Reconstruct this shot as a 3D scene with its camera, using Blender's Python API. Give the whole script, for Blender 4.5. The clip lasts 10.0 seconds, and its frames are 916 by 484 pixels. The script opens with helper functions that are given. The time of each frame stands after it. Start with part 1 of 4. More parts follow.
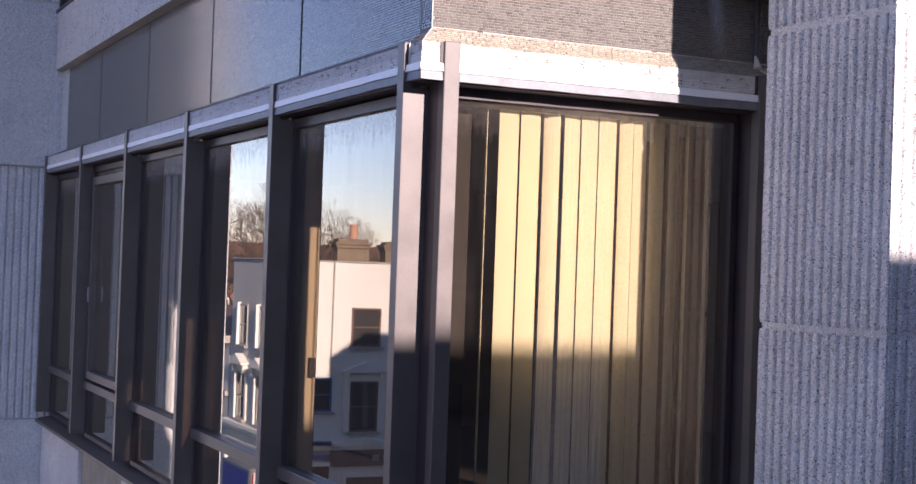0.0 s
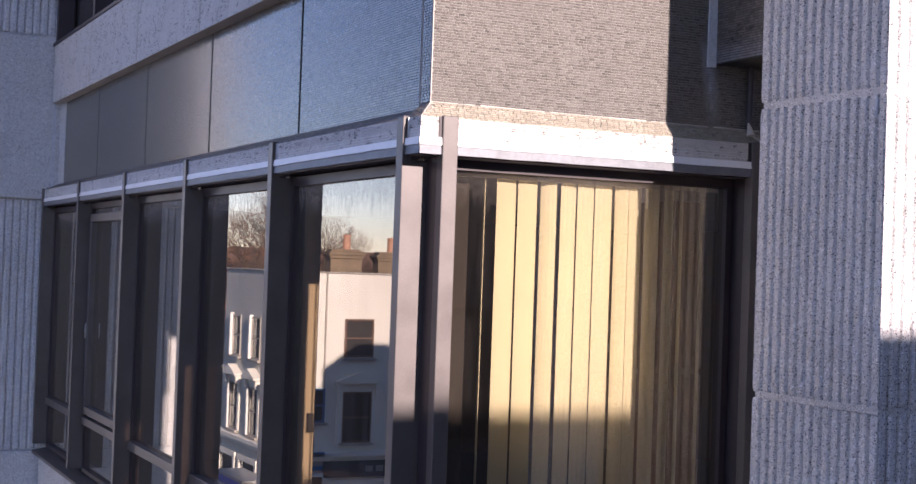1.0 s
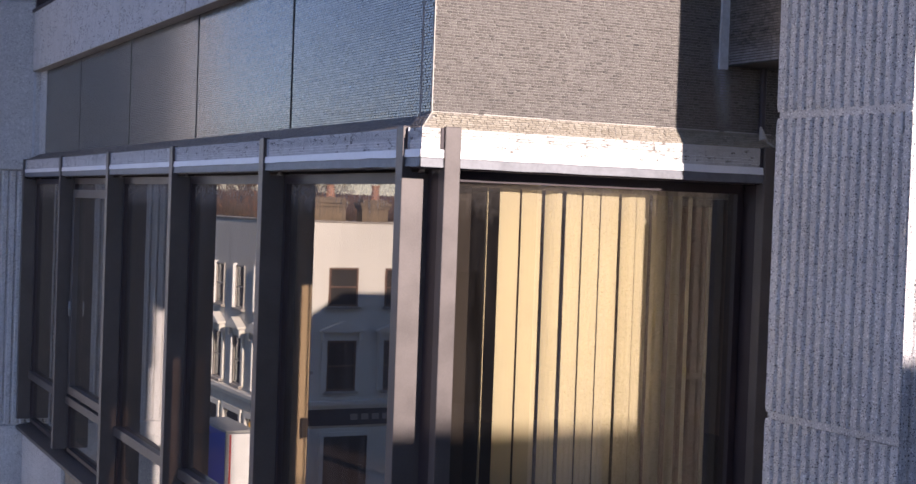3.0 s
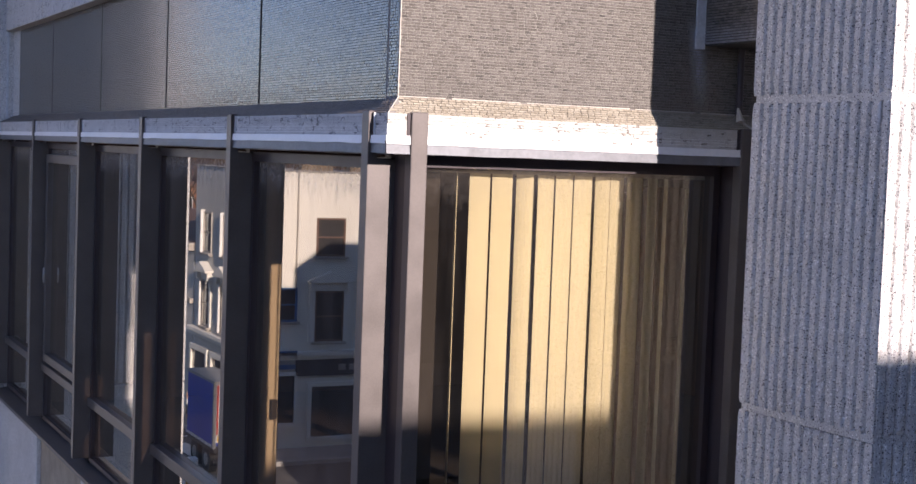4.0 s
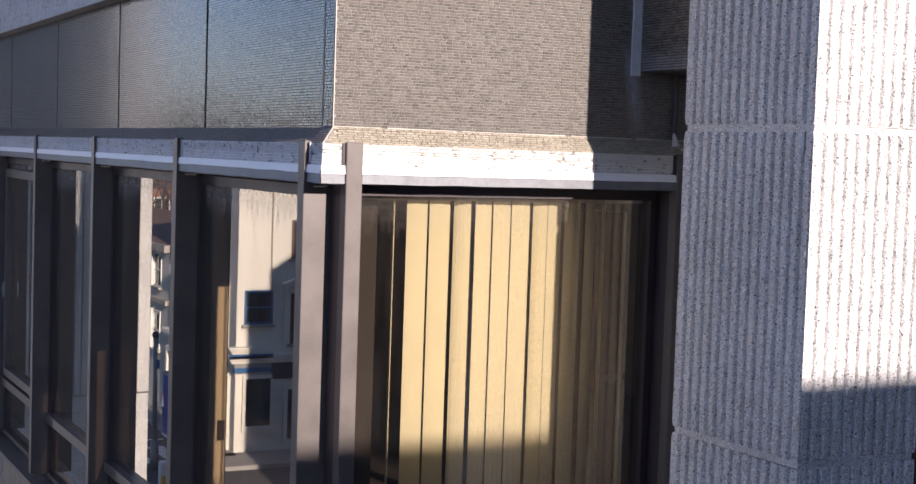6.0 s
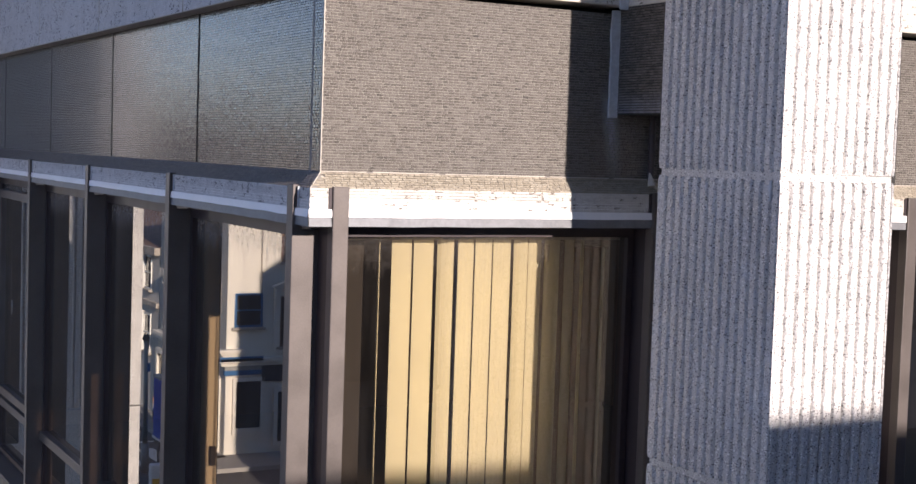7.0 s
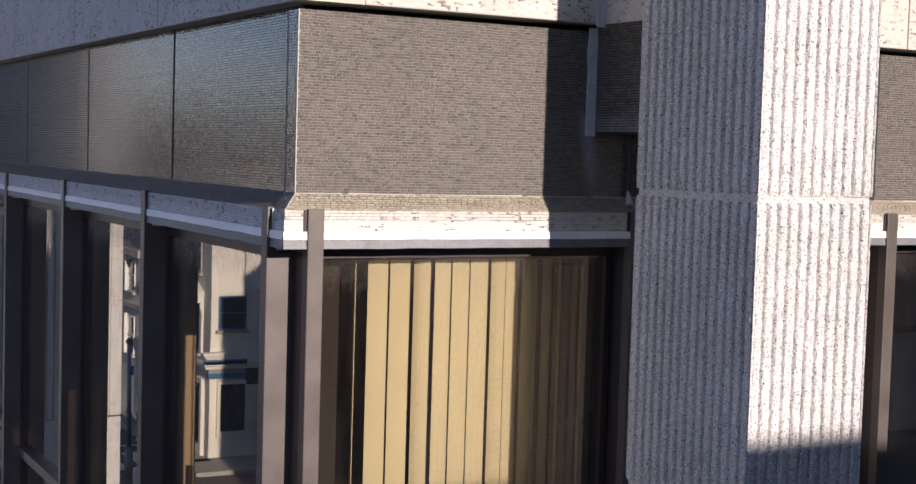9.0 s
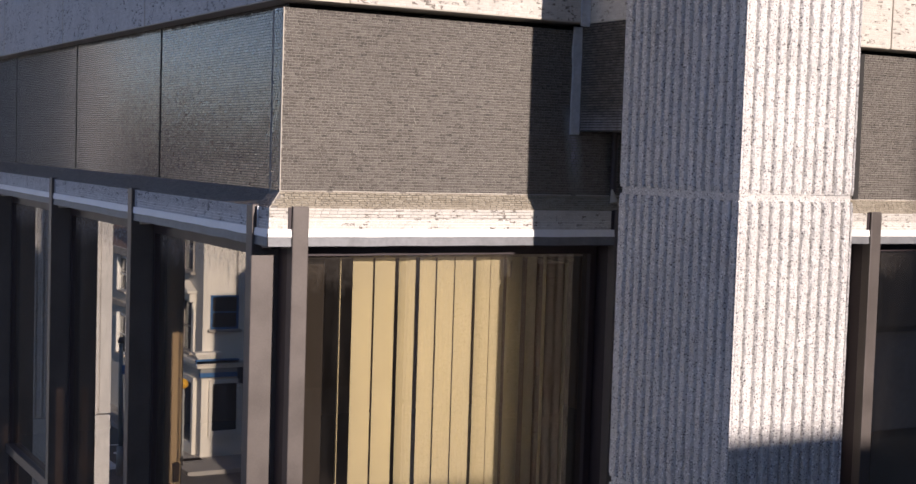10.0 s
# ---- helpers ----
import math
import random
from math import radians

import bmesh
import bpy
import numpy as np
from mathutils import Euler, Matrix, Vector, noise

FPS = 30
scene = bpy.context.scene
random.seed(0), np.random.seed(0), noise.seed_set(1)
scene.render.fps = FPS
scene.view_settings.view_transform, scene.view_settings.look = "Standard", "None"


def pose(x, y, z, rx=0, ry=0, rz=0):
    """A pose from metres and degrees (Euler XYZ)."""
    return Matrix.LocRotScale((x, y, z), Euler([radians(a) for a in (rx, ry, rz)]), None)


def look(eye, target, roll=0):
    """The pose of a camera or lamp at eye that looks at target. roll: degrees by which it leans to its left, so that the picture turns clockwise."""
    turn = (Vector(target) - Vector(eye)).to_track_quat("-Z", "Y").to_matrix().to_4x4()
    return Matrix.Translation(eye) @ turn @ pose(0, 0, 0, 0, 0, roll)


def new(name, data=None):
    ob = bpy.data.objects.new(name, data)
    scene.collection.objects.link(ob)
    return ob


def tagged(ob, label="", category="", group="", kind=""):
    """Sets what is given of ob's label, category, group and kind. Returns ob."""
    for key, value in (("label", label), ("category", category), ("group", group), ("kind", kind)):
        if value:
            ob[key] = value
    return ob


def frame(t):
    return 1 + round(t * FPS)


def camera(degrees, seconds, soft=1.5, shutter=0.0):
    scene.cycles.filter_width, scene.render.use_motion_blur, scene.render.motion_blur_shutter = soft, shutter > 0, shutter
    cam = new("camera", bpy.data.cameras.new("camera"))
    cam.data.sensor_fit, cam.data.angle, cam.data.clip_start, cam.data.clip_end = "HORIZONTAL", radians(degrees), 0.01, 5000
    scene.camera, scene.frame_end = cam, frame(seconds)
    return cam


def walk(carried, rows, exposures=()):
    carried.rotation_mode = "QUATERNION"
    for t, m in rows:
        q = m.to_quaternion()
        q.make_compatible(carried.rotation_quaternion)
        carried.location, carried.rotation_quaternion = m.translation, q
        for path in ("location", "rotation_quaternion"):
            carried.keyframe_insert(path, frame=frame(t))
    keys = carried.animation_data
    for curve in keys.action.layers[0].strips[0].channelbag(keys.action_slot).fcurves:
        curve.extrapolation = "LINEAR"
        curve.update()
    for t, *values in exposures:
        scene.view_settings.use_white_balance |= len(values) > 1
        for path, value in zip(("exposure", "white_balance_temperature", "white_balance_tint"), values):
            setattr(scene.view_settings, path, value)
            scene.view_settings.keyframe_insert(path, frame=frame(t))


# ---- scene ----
cam = camera(35.3, 10.0)
PATH = [
    (0, (-2.487, -5.887, 8.01), (-1.627, -4.082, 8.045), 2.0),
    (0.5, (-2.549, -5.898, 8.171), (-1.684, -4.095, 8.209), 2.0),
    (1, (-2.565, -5.964, 8.311), (-1.695, -4.163, 8.35), 2.0),
    (1.5, (-2.55, -5.93, 8.413), (-1.677, -4.131, 8.451), 2.0),
    (2, (-2.56, -5.839, 8.506), (-1.68, -4.044, 8.531), 2.0),
    (3.5, (-2.473, -5.614, 8.724), (-1.572, -3.831, 8.635), 2.1),
    (4, (-2.38, -5.574, 8.82), (-1.473, -3.795, 8.7), 2.1),
    (4.5, (-2.339, -5.585, 8.846), (-1.427, -3.81, 8.726), 2.1),
    (5, (-2.288, -5.621, 8.856), (-1.369, -3.849, 8.734), 2.0),
    (6.5, (-2.245, -5.816, 9.05), (-1.308, -4.053, 8.928), 1.9),
    (7, (-2.329, -5.935, 9.154), (-1.386, -4.175, 9.03), 1.9),
    (7.5, (-2.364, -5.986, 9.198), (-1.417, -4.228, 9.079), 2.0),
    (8, (-2.302, -6.018, 9.232), (-1.35, -4.263, 9.112), 1.9),
    (8.5, (-2.265, -5.989, 9.227), (-1.307, -4.238, 9.106), 1.8),
    (9, (-2.271, -5.902, 9.251), (-1.31, -4.152, 9.126), 1.7),
    (9.5, (-2.29, -5.909, 9.243), (-1.326, -4.16, 9.119), 1.8),
    (10, (-2.251, -5.949, 9.245), (-1.282, -4.204, 9.12), 1.8),
]
walk(cam, [(t, look(eye, target, roll)) for t, eye, target, roll in PATH],
     exposures=[(0.0, 1.42, 6280, 41), (1.5, 1.27, 6280, 39), (3.5, 1.11, 6260, 36), (4.5, 1.11, 6260, 35), (6.5, 1.0, 6330, 32), (7.5, 0.86, 6350, 32), (10.0, 0.44, 6440, 32)])

# ---- world, sun, exposure ----
SUN_UP, SUN_AZ = 17.5, 7.0
S_DIR = Vector((math.sin(radians(SUN_AZ)) * math.cos(radians(SUN_UP)), -math.cos(radians(SUN_AZ)) * math.cos(radians(SUN_UP)), math.sin(radians(SUN_UP))))
world = bpy.data.worlds.new("world")
scene.world = world
world.use_nodes = True
_n = world.node_tree.nodes
_sky = _n.new("ShaderNodeTexSky")
_sky.sky_type, _sky.sun_disc = "NISHITA", False
_sky.sun_elevation, _sky.sun_rotation = radians(SUN_UP), radians(180 - SUN_AZ)
_sky.air_density, _sky.dust_density, _sky.ozone_density = 0.9, 0.0, 3.0
world.node_tree.links.new(_sky.outputs[0], _n["Background"].inputs[0])
_n["Background"].inputs[1].default_value = 0.114
sun = new("sun", bpy.data.lights.new("sun", "SUN"))
sun.data.energy, sun.data.angle, sun.data.color = 4.9, radians(0.53), (0.96, 0.93, 0.75)
sun.matrix_world = look(S_DIR * 60, (0, 0, 0))


# ---- materials ----
class Nodes:
    """A short way to write node materials."""

    def __init__(self, name):
        self.mat = bpy.data.materials.new(name)
        self.mat.use_nodes = True
        self.tree = self.mat.node_tree
        self.bsdf = self.tree.nodes["Principled BSDF"]
        self.out = self.tree.nodes["Material Output"]
        self.pos = self.add("ShaderNodeNewGeometry").outputs["Position"]

    def add(self, kind, **values):
        node = self.tree.nodes.new(kind)
        for key, value in values.items():
            node.inputs[key.replace("_", " ")].default_value = value
        return node

    def link(self, a, b):
        self.tree.links.new(a, b)

    def noise(self, scale, detail=4.0, rough=0.55, stretch=None):
        node = self.add("ShaderNodeTexNoise", Scale=scale, Detail=detail, Roughness=rough)
        if stretch:
            mul = self.add("ShaderNodeVectorMath")
            mul.operation = "MULTIPLY"
            mul.inputs[1].default_value = stretch
            self.link(self.pos, mul.inputs[0])
            self.link(mul.outputs[0], node.inputs["Vector"])
        else:
            self.link(self.pos, node.inputs["Vector"])
        return node.outputs["Fac"]

    def cells(self, scale, feature="F1"):
        node = self.add("ShaderNodeTexVoronoi", Scale=scale)
        node.feature = feature
        self.link(self.pos, node.inputs["Vector"])
        return node

    def ramp(self, value, stops):
        node = self.add("ShaderNodeValToRGB")
        els = node.color_ramp.elements
        while len(els) < len(stops):
            els.new(0.5)
        for el, (at, col) in zip(els, stops):
            el.position = at
            el.color = (*col, 1) if len(col) == 3 else col
        self.link(value, node.inputs[0])
        return node.outputs[0]

    def mix(self, fac, a, b, blend="MIX"):
        node = self.add("ShaderNodeMix")
        node.data_type, node.blend_type = "RGBA", blend
        for sock, v in ((node.inputs[0], fac), (node.inputs[6], a), (node.inputs[7], b)):
            if isinstance(v, (int, float)):
                sock.default_value = v
            elif isinstance(v, tuple):
                sock.default_value = (*v, 1)
            else:
                self.link(v, sock)
        return node.outputs[2]

    def math(self, op, a, b):
        node = self.add("ShaderNodeMath")
        node.operation = op
        for sock, v in zip(node.inputs, (a, b)):
            if isinstance(v, (int, float)):
                sock.default_value = v
            else:
                self.link(v, sock)
        return node.outputs[0]

    def bump(self, height, strength, distance):
        node = self.add("ShaderNodeBump", Strength=strength, Distance=distance)
        self.link(height, node.inputs["Height"])
        self.link(node.outputs[0], self.bsdf.inputs["Normal"])

    def done(self, color=None, rough=0.6, metal=0.0, spec=None):
        b = self.bsdf.inputs
        if color is not None:
            if isinstance(color, tuple):
                b["Base Color"].default_value = (*color, 1)
            else:
                self.link(color, b["Base Color"])
        if isinstance(rough, (int, float)):
            b["Roughness"].default_value = rough
        else:
            self.link(rough, b["Roughness"])
        b["Metallic"].default_value = metal
        if spec is not None:
            b["Specular IOR Level"].default_value = spec
        return self.mat


def plain(name, color, rough=0.6, metal=0.0, vary=0.18, scale=3.0, grain=60.0, bump=0.15, spec=None):
    """Painted or raw stuff with stains at two scales and a fine relief."""
    n = Nodes(name)
    big = n.noise(scale, 5)
    fine = n.noise(grain, 3)
    both = n.math("ADD", n.math("MULTIPLY", big, 0.65), n.math("MULTIPLY", fine, 0.35))
    lo = tuple(c * (1 - vary) for c in color)
    hi = tuple(min(1, c * (1 + vary)) for c in color)
    n.bump(fine, bump, 0.002)
    return n.done(n.ramp(both, [(0.3, lo), (0.7, hi)]), n.math("ADD", n.math("MULTIPLY", big, 0.2), rough - 0.1), metal, spec)


def concrete_mat(name, base, dark):
    """Exposed-aggregate concrete: pale matrix with dark and light chips of uneven shape."""
    n = Nodes(name)
    warp = n.add("ShaderNodeTexNoise", Scale=70.0, Detail=2.0)
    n.link(n.pos, warp.inputs["Vector"])
    push = n.add("ShaderNodeVectorMath")
    push.operation = "MULTIPLY_ADD"
    push.inputs[1].default_value = (0.016, 0.016, 0.016)
    n.link(warp.outputs["Color"], push.inputs[0])
    n.link(n.pos, push.inputs[2])

    def chips(scale, reach, channel, share):
        cell = n.cells(scale)
        n.link(push.outputs[0], cell.inputs["Vector"])
        pick = n.add("ShaderNodeSeparateColor")
        n.link(cell.outputs["Color"], pick.inputs[0])
        near = n.ramp(cell.outputs["Distance"], [(reach - 0.10, (1, 1, 1)), (reach + 0.04, (0, 0, 0))])
        return cell, n.math("MULTIPLY", near, n.ramp(pick.outputs[channel], [(share, (0, 0, 0)), (share + 0.03, (1, 1, 1))]))

    tone = n.noise(2.2, 5)
    fine = n.noise(150.0, 3)
    col = n.ramp(tone, [(0.3, tuple(c * 0.86 for c in base)), (0.7, tuple(min(1, c * 1.1) for c in base))])
    stones, pale = chips(105.0, 0.42, 1, 0.70)
    _, grey = chips(135.0, 0.44, 0, 0.62)
    _, black = chips(88.0, 0.33, 2, 0.60)
    _, speck = chips(150.0, 0.36, 0, 0.66)
    col = n.mix(n.math("MULTIPLY", n.ramp(n.noise(60.0, 3, 0.7), [(0.42, (0, 0, 0)), (0.66, (1, 1, 1))]), 0.28), col, tuple(c * 0.6 for c in base))
    col = n.mix(n.math("MULTIPLY", grey, 0.55), col, tuple(c * 0.5 for c in base))
    col = n.mix(pale, col, tuple(min(1, c * 1.35) for c in base))
    col = n.mix(n.math("MULTIPLY", black, 0.9), col, dark)
    col = n.mix(n.math("MULTIPLY", speck, 0.85), col, dark)
    streak = n.noise(5.0, 4, 0.6, (4.0, 4.0, 0.35))
    col = n.mix(n.math("MULTIPLY", n.ramp(streak, [(0.5, (0, 0, 0)), (0.8, (1, 1, 1))]), 0.22), col, tuple(c * 0.55 for c in base))
    n.bump(n.math("ADD", stones.outputs["Distance"], n.math("MULTIPLY", fine, 0.6)), 0.7, 0.005)
    return n.done(col, 0.85, 0, 0.3)


def brick_mat(name, tones, rough, spec, bloom=False):
    n = Nodes(name)
    geo = n.add("ShaderNodeNewGeometry")
    info = n.add("ShaderNodeObjectInfo")
    r = n.math("FRACT", n.math("ADD", geo.outputs["Random Per Island"], info.outputs["Random"]), 0)
    col = n.ramp(r, [(0.0, tones[0]), (0.45, tones[1]), (0.8, tones[2]), (1.0, tones[3])])
    stain = n.noise(4.0, 5)
    col = n.mix(n.ramp(stain, [(0.35, (0, 0, 0)), (0.75, (0.5, 0.5, 0.5))]), col, tones[1], "MIX")
    pit = n.noise(170.0, 4, 0.7)
    col = n.mix(n.ramp(pit, [(0.52, (0, 0, 0)), (0.72, (0.8, 0.8, 0.8))]), col, tuple(c * 1.9 for c in tones[2]))
    col = n.mix(n.ramp(n.noise(120.0, 4, 0.7), [(0.55, (0, 0, 0)), (0.75, (0.8, 0.8, 0.8))]), col, tuple(c * 0.5 for c in tones[0]))
    fine = n.noise(300.0, 3)
    if bloom:
        # lime washed out of the sealant joint runs down the south wall
        xyz = n.add("ShaderNodeSeparateXYZ")
        n.link(n.pos, xyz.inputs[0])
        axis = n.math("ADD", n.math("MULTIPLY", n.math("SUBTRACT", 9.40, xyz.outputs[2]), 0.13), 1.560)
        off = n.math("ABSOLUTE", n.math("SUBTRACT", xyz.outputs[0], axis), 0)
        band = n.ramp(n.math("MULTIPLY", off, 10.0), [(0.05, (1, 1, 1)), (0.55, (0, 0, 0))])
        fade = n.ramp(n.math("MULTIPLY", n.math("SUBTRACT", xyz.outputs[2], 9.02), 2.0), [(0.02, (0, 0, 0)), (0.45, (1, 1, 1)), (0.78, (1, 1, 1)), (0.95, (0, 0, 0))])
        front = n.math("LESS_THAN", xyz.outputs[1], -0.12)
        lime = n.math("MULTIPLY", n.math("MULTIPLY", band, fade), n.math("MULTIPLY", front, n.ramp(n.noise(30.0, 4, 0.6, (1, 1, 0.3)), [(0.25, (0.3, 0.3, 0.3)), (0.7, (1, 1, 1))])))
        col = n.mix(n.math("MULTIPLY", lime, 0.85), col, (0.40, 0.44, 0.52))
    n.bump(fine, 0.06, 0.001)
    return n.done(col, n.math("ADD", n.math("MULTIPLY", fine, 0.16), rough), 0, spec)


def painted_mosaic(name, paint, under, share):
    """Mosaic under flaking white paint."""
    n = Nodes(name)
    flake = n.noise(42.0, 6, 0.7, (1.0, 1.0, 2.4))
    patch = n.noise(7.0, 4, 0.6)
    geo = n.add("ShaderNodeNewGeometry")
    island = n.ramp(n.math("FRACT", n.math("MULTIPLY", geo.outputs["Random Per Island"], 7.31), 0), [(share - 0.02, (0, 0, 0)), (share, (1, 1, 1))])
    spot = n.ramp(flake, [(0.50, (0, 0, 0)), (0.54, (1, 1, 1))])
    gone = n.math("MULTIPLY", n.math("MULTIPLY", spot, island), n.ramp(patch, [(0.44, (0, 0, 0)), (0.52, (1, 1, 1))]))
    tint = n.ramp(geo.outputs["Random Per Island"], [(0.0, tuple(c * 0.86 for c in paint)), (1.0, paint)])
    dirt = n.noise(9.0, 5, 0.6, (1, 1, 0.4))
    tint = n.mix(n.ramp(dirt, [(0.45, (0, 0, 0)), (0.8, (0.45, 0.45, 0.45))]), tint, tuple(c * 0.55 for c in paint))
    n.bump(n.noise(220.0, 3), 0.3, 0.002)
    return n.done(n.mix(gone, tint, under), 0.7, 0, 0.3)


def pane_mat(name, low, high, power, tint, wave, grime, soot):
    """A pane: tinted, mirror-like as its coating makes it, with soot washed down from the head."""
    n = Nodes(name)
    n.tree.nodes.remove(n.bsdf)
    clear = n.add("ShaderNodeBsdfTransparent", Color=(*tint, 1))
    gloss = n.add("ShaderNodeBsdfGlossy", Roughness=0.0, Color=(1.0, 0.955, 0.87, 1))
    bend = n.add("ShaderNodeBump", Strength=wave, Distance=0.01)
    n.link(n.noise(1.1, 1), bend.inputs["Height"])
    n.link(bend.outputs[0], gloss.inputs["Normal"])
    face = n.add("ShaderNodeLayerWeight", Blend=0.5)
    share = n.math("MINIMUM", n.math("ADD", n.math("MULTIPLY", n.math("POWER", face.outputs["Facing"], power), high), low), 1.0)
    both = n.add("ShaderNodeMixShader")
    n.link(share, both.inputs[0])
    n.link(clear.outputs[0], both.inputs[1])
    n.link(gloss.outputs[0], both.inputs[2])
    dust = n.add("ShaderNodeBsdfDiffuse", Color=(0.5, 0.44, 0.39, 1))
    film = n.math("ADD", n.math("MULTIPLY", n.ramp(n.noise(7.0, 5, 0.6, (1.6, 1.6, 0.25)), [(0.45, (0, 0, 0)), (0.8, (1, 1, 1))]), grime), grime * 0.45)
    xyz = n.add("ShaderNodeSeparateXYZ")
    n.link(n.pos, xyz.inputs[0])
    depth = n.math("SUBTRACT", 8.76, xyz.outputs[2])
    reach = n.math("MULTIPLY", n.noise(24.0, 5, 0.65, (1.0, 1.0, 0.35)), 0.34)
    top = n.ramp(n.math("MULTIPLY", n.math("SUBTRACT", reach, depth), 6.0), [(0.0, (0, 0, 0)), (0.6, (1, 1, 1))])
    film = n.math("ADD", film, n.math("MULTIPLY", n.math("MULTIPLY", top, n.ramp(n.noise(60.0, 4, 0.7), [(0.35, (0.35, 0.35, 0.35)), (0.65, (1, 1, 1))])), soot))
    whole = n.add("ShaderNodeMixShader")
    n.link(film, whole.inputs[0])
    n.link(both.outputs[0], whole.inputs[1])
    n.link(dust.outputs[0], whole.inputs[2])
    n.link(whole.outputs[0], n.out.inputs[0])
    return n.mat


CONCRETE = concrete_mat("exposed_aggregate_concrete", (0.62, 0.605, 0.59), (0.085, 0.08, 0.085))
SMOOTH = concrete_mat("smooth_aggregate_concrete", (0.61, 0.595, 0.575), (0.12, 0.11, 0.11))
BRICK = brick_mat("dark_mosaic_brick", [(0.082, 0.073, 0.065), (0.118, 0.106, 0.094), (0.150, 0.136, 0.122), (0.056, 0.051, 0.047)], 0.06, 0.9, True)
MORTAR = plain("grey_mortar", (0.20, 0.185, 0.165), 0.85, grain=200.0)
DARKMORTAR = plain("dark_joint", (0.02, 0.019, 0.018), 0.8)
WHITEMOSAIC = painted_mosaic("flaking_white_mosaic", (0.58, 0.55, 0.50), (0.15, 0.13, 0.11), 0.72)
GREYMOSAIC = painted_mosaic("flaking_grey_mosaic", (0.54, 0.53, 0.52), (0.13, 0.125, 0.125), 0.68)
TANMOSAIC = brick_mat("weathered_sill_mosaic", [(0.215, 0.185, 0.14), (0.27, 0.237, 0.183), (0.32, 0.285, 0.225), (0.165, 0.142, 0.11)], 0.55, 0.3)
# sill mosaic again, its tones darkened for the shade on the west side
SHADESILL = brick_mat("weathered_shaded_sill_mosaic", [(0.075, 0.064, 0.056), (0.10, 0.086, 0.075), (0.14, 0.118, 0.10), (0.055, 0.048, 0.043)], 0.45, 0.35)
PALEMORTAR = plain("pale_mortar", (0.46, 0.42, 0.36), 0.85, grain=200.0)
WHITESTRIP = plain("white_flashing_paint", (0.80, 0.79, 0.78), 0.5, vary=0.1, grain=40, bump=0.25)
LEAD = plain("grey_metal_drip", (0.15, 0.155, 0.165), 0.5, 0.1, vary=0.3, scale=9)
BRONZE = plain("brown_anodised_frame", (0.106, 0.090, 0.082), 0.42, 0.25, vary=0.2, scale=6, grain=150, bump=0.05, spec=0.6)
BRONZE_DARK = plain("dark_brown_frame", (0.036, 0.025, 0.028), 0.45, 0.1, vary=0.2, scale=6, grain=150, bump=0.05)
SEAL = plain("pale_sealant", (0.50, 0.52, 0.54), 0.6, vary=0.25, scale=14, bump=0.4)
PANE = pane_mat("reflective_pane", 0.085, 0.92, 3.0, (0.46, 0.35, 0.27), 0.015, 0.075, 0.35)
PANE_S = pane_mat("tinted_pane", 0.04, 3.0, 1.5, (0.685, 0.635, 0.555), 0.01, 0.014, 0.05)
SLAT = plain("cream_blind_fabric", (0.70, 0.67, 0.505), 0.8, vary=0.05, scale=5, grain=400, bump=0.06)
RAIL = plain("blind_rail_white", (0.5, 0.48, 0.45), 0.5)
ROOMWALL = plain("office_wall", (0.17, 0.115, 0.095), 0.8)
CARPET = plain("office_carpet", (0.020, 0.014, 0.012), 0.95, grain=300)
CEILING = plain("ceiling_tile", (0.5, 0.49, 0.46), 0.9)
TANSTONE = plain("tan_render_panel", (0.34, 0.28, 0.21), 0.85, vary=0.3, scale=7)
CHROME = plain("worn_handle_metal", (0.45, 0.43, 0.40), 0.35, 0.8)
DARKWOOD = plain("dark_partition", (0.018, 0.013, 0.012), 0.7)
BROWNWOOD = plain("brown_timber_veneer", (0.19, 0.085, 0.040), 0.5, vary=0.3, scale=8, grain=90)
BLACK = plain("black_plastic", (0.02, 0.02, 0.02), 0.5)
STUCCO = plain("white_painted_stucco", (0.78, 0.735, 0.64), 0.85, vary=0.10, scale=0.5, grain=20, bump=0.2)
STUCCOGREY = plain("grey_weathered_stucco", (0.56, 0.535, 0.485), 0.85, vary=0.12, scale=0.6, grain=20, bump=0.2)
STAIN = plain("stained_coping", (0.40, 0.36, 0.31), 0.9, vary=0.4, scale=2.0, grain=12)
SASH = plain("brown_sash_paint", (0.16, 0.09, 0.06), 0.5)
BLUEPAINT = plain("blue_window_paint", (0.03, 0.13, 0.30), 0.5)
WHITEPAINT = plain("white_sash_paint", (0.75, 0.74, 0.70), 0.5)
DARKGLASS = plain("dark_far_pane", (0.055, 0.05, 0.046), 0.08, spec=0.7)
SHOPDARK = plain("shop_sign_board", (0.05, 0.05, 0.06), 0.5)
SIGNPALE = plain("sign_lettering_bar", (0.35, 0.33, 0.30), 0.6)
ASPHALT = plain("asphalt", (0.095, 0.09, 0.085), 0.85, vary=0.25, scale=0.3, grain=30, bump=0.4)
PAVING = plain("paving_slab", (0.32, 0.30, 0.27), 0.85, vary=0.2, scale=0.8, grain=15)
KERB = plain("kerb_stone", (0.36, 0.34, 0.31), 0.8)
REDBRICK = plain("red_house_brick", (0.26, 0.12, 0.075), 0.85, vary=0.3, scale=2.0, grain=14)
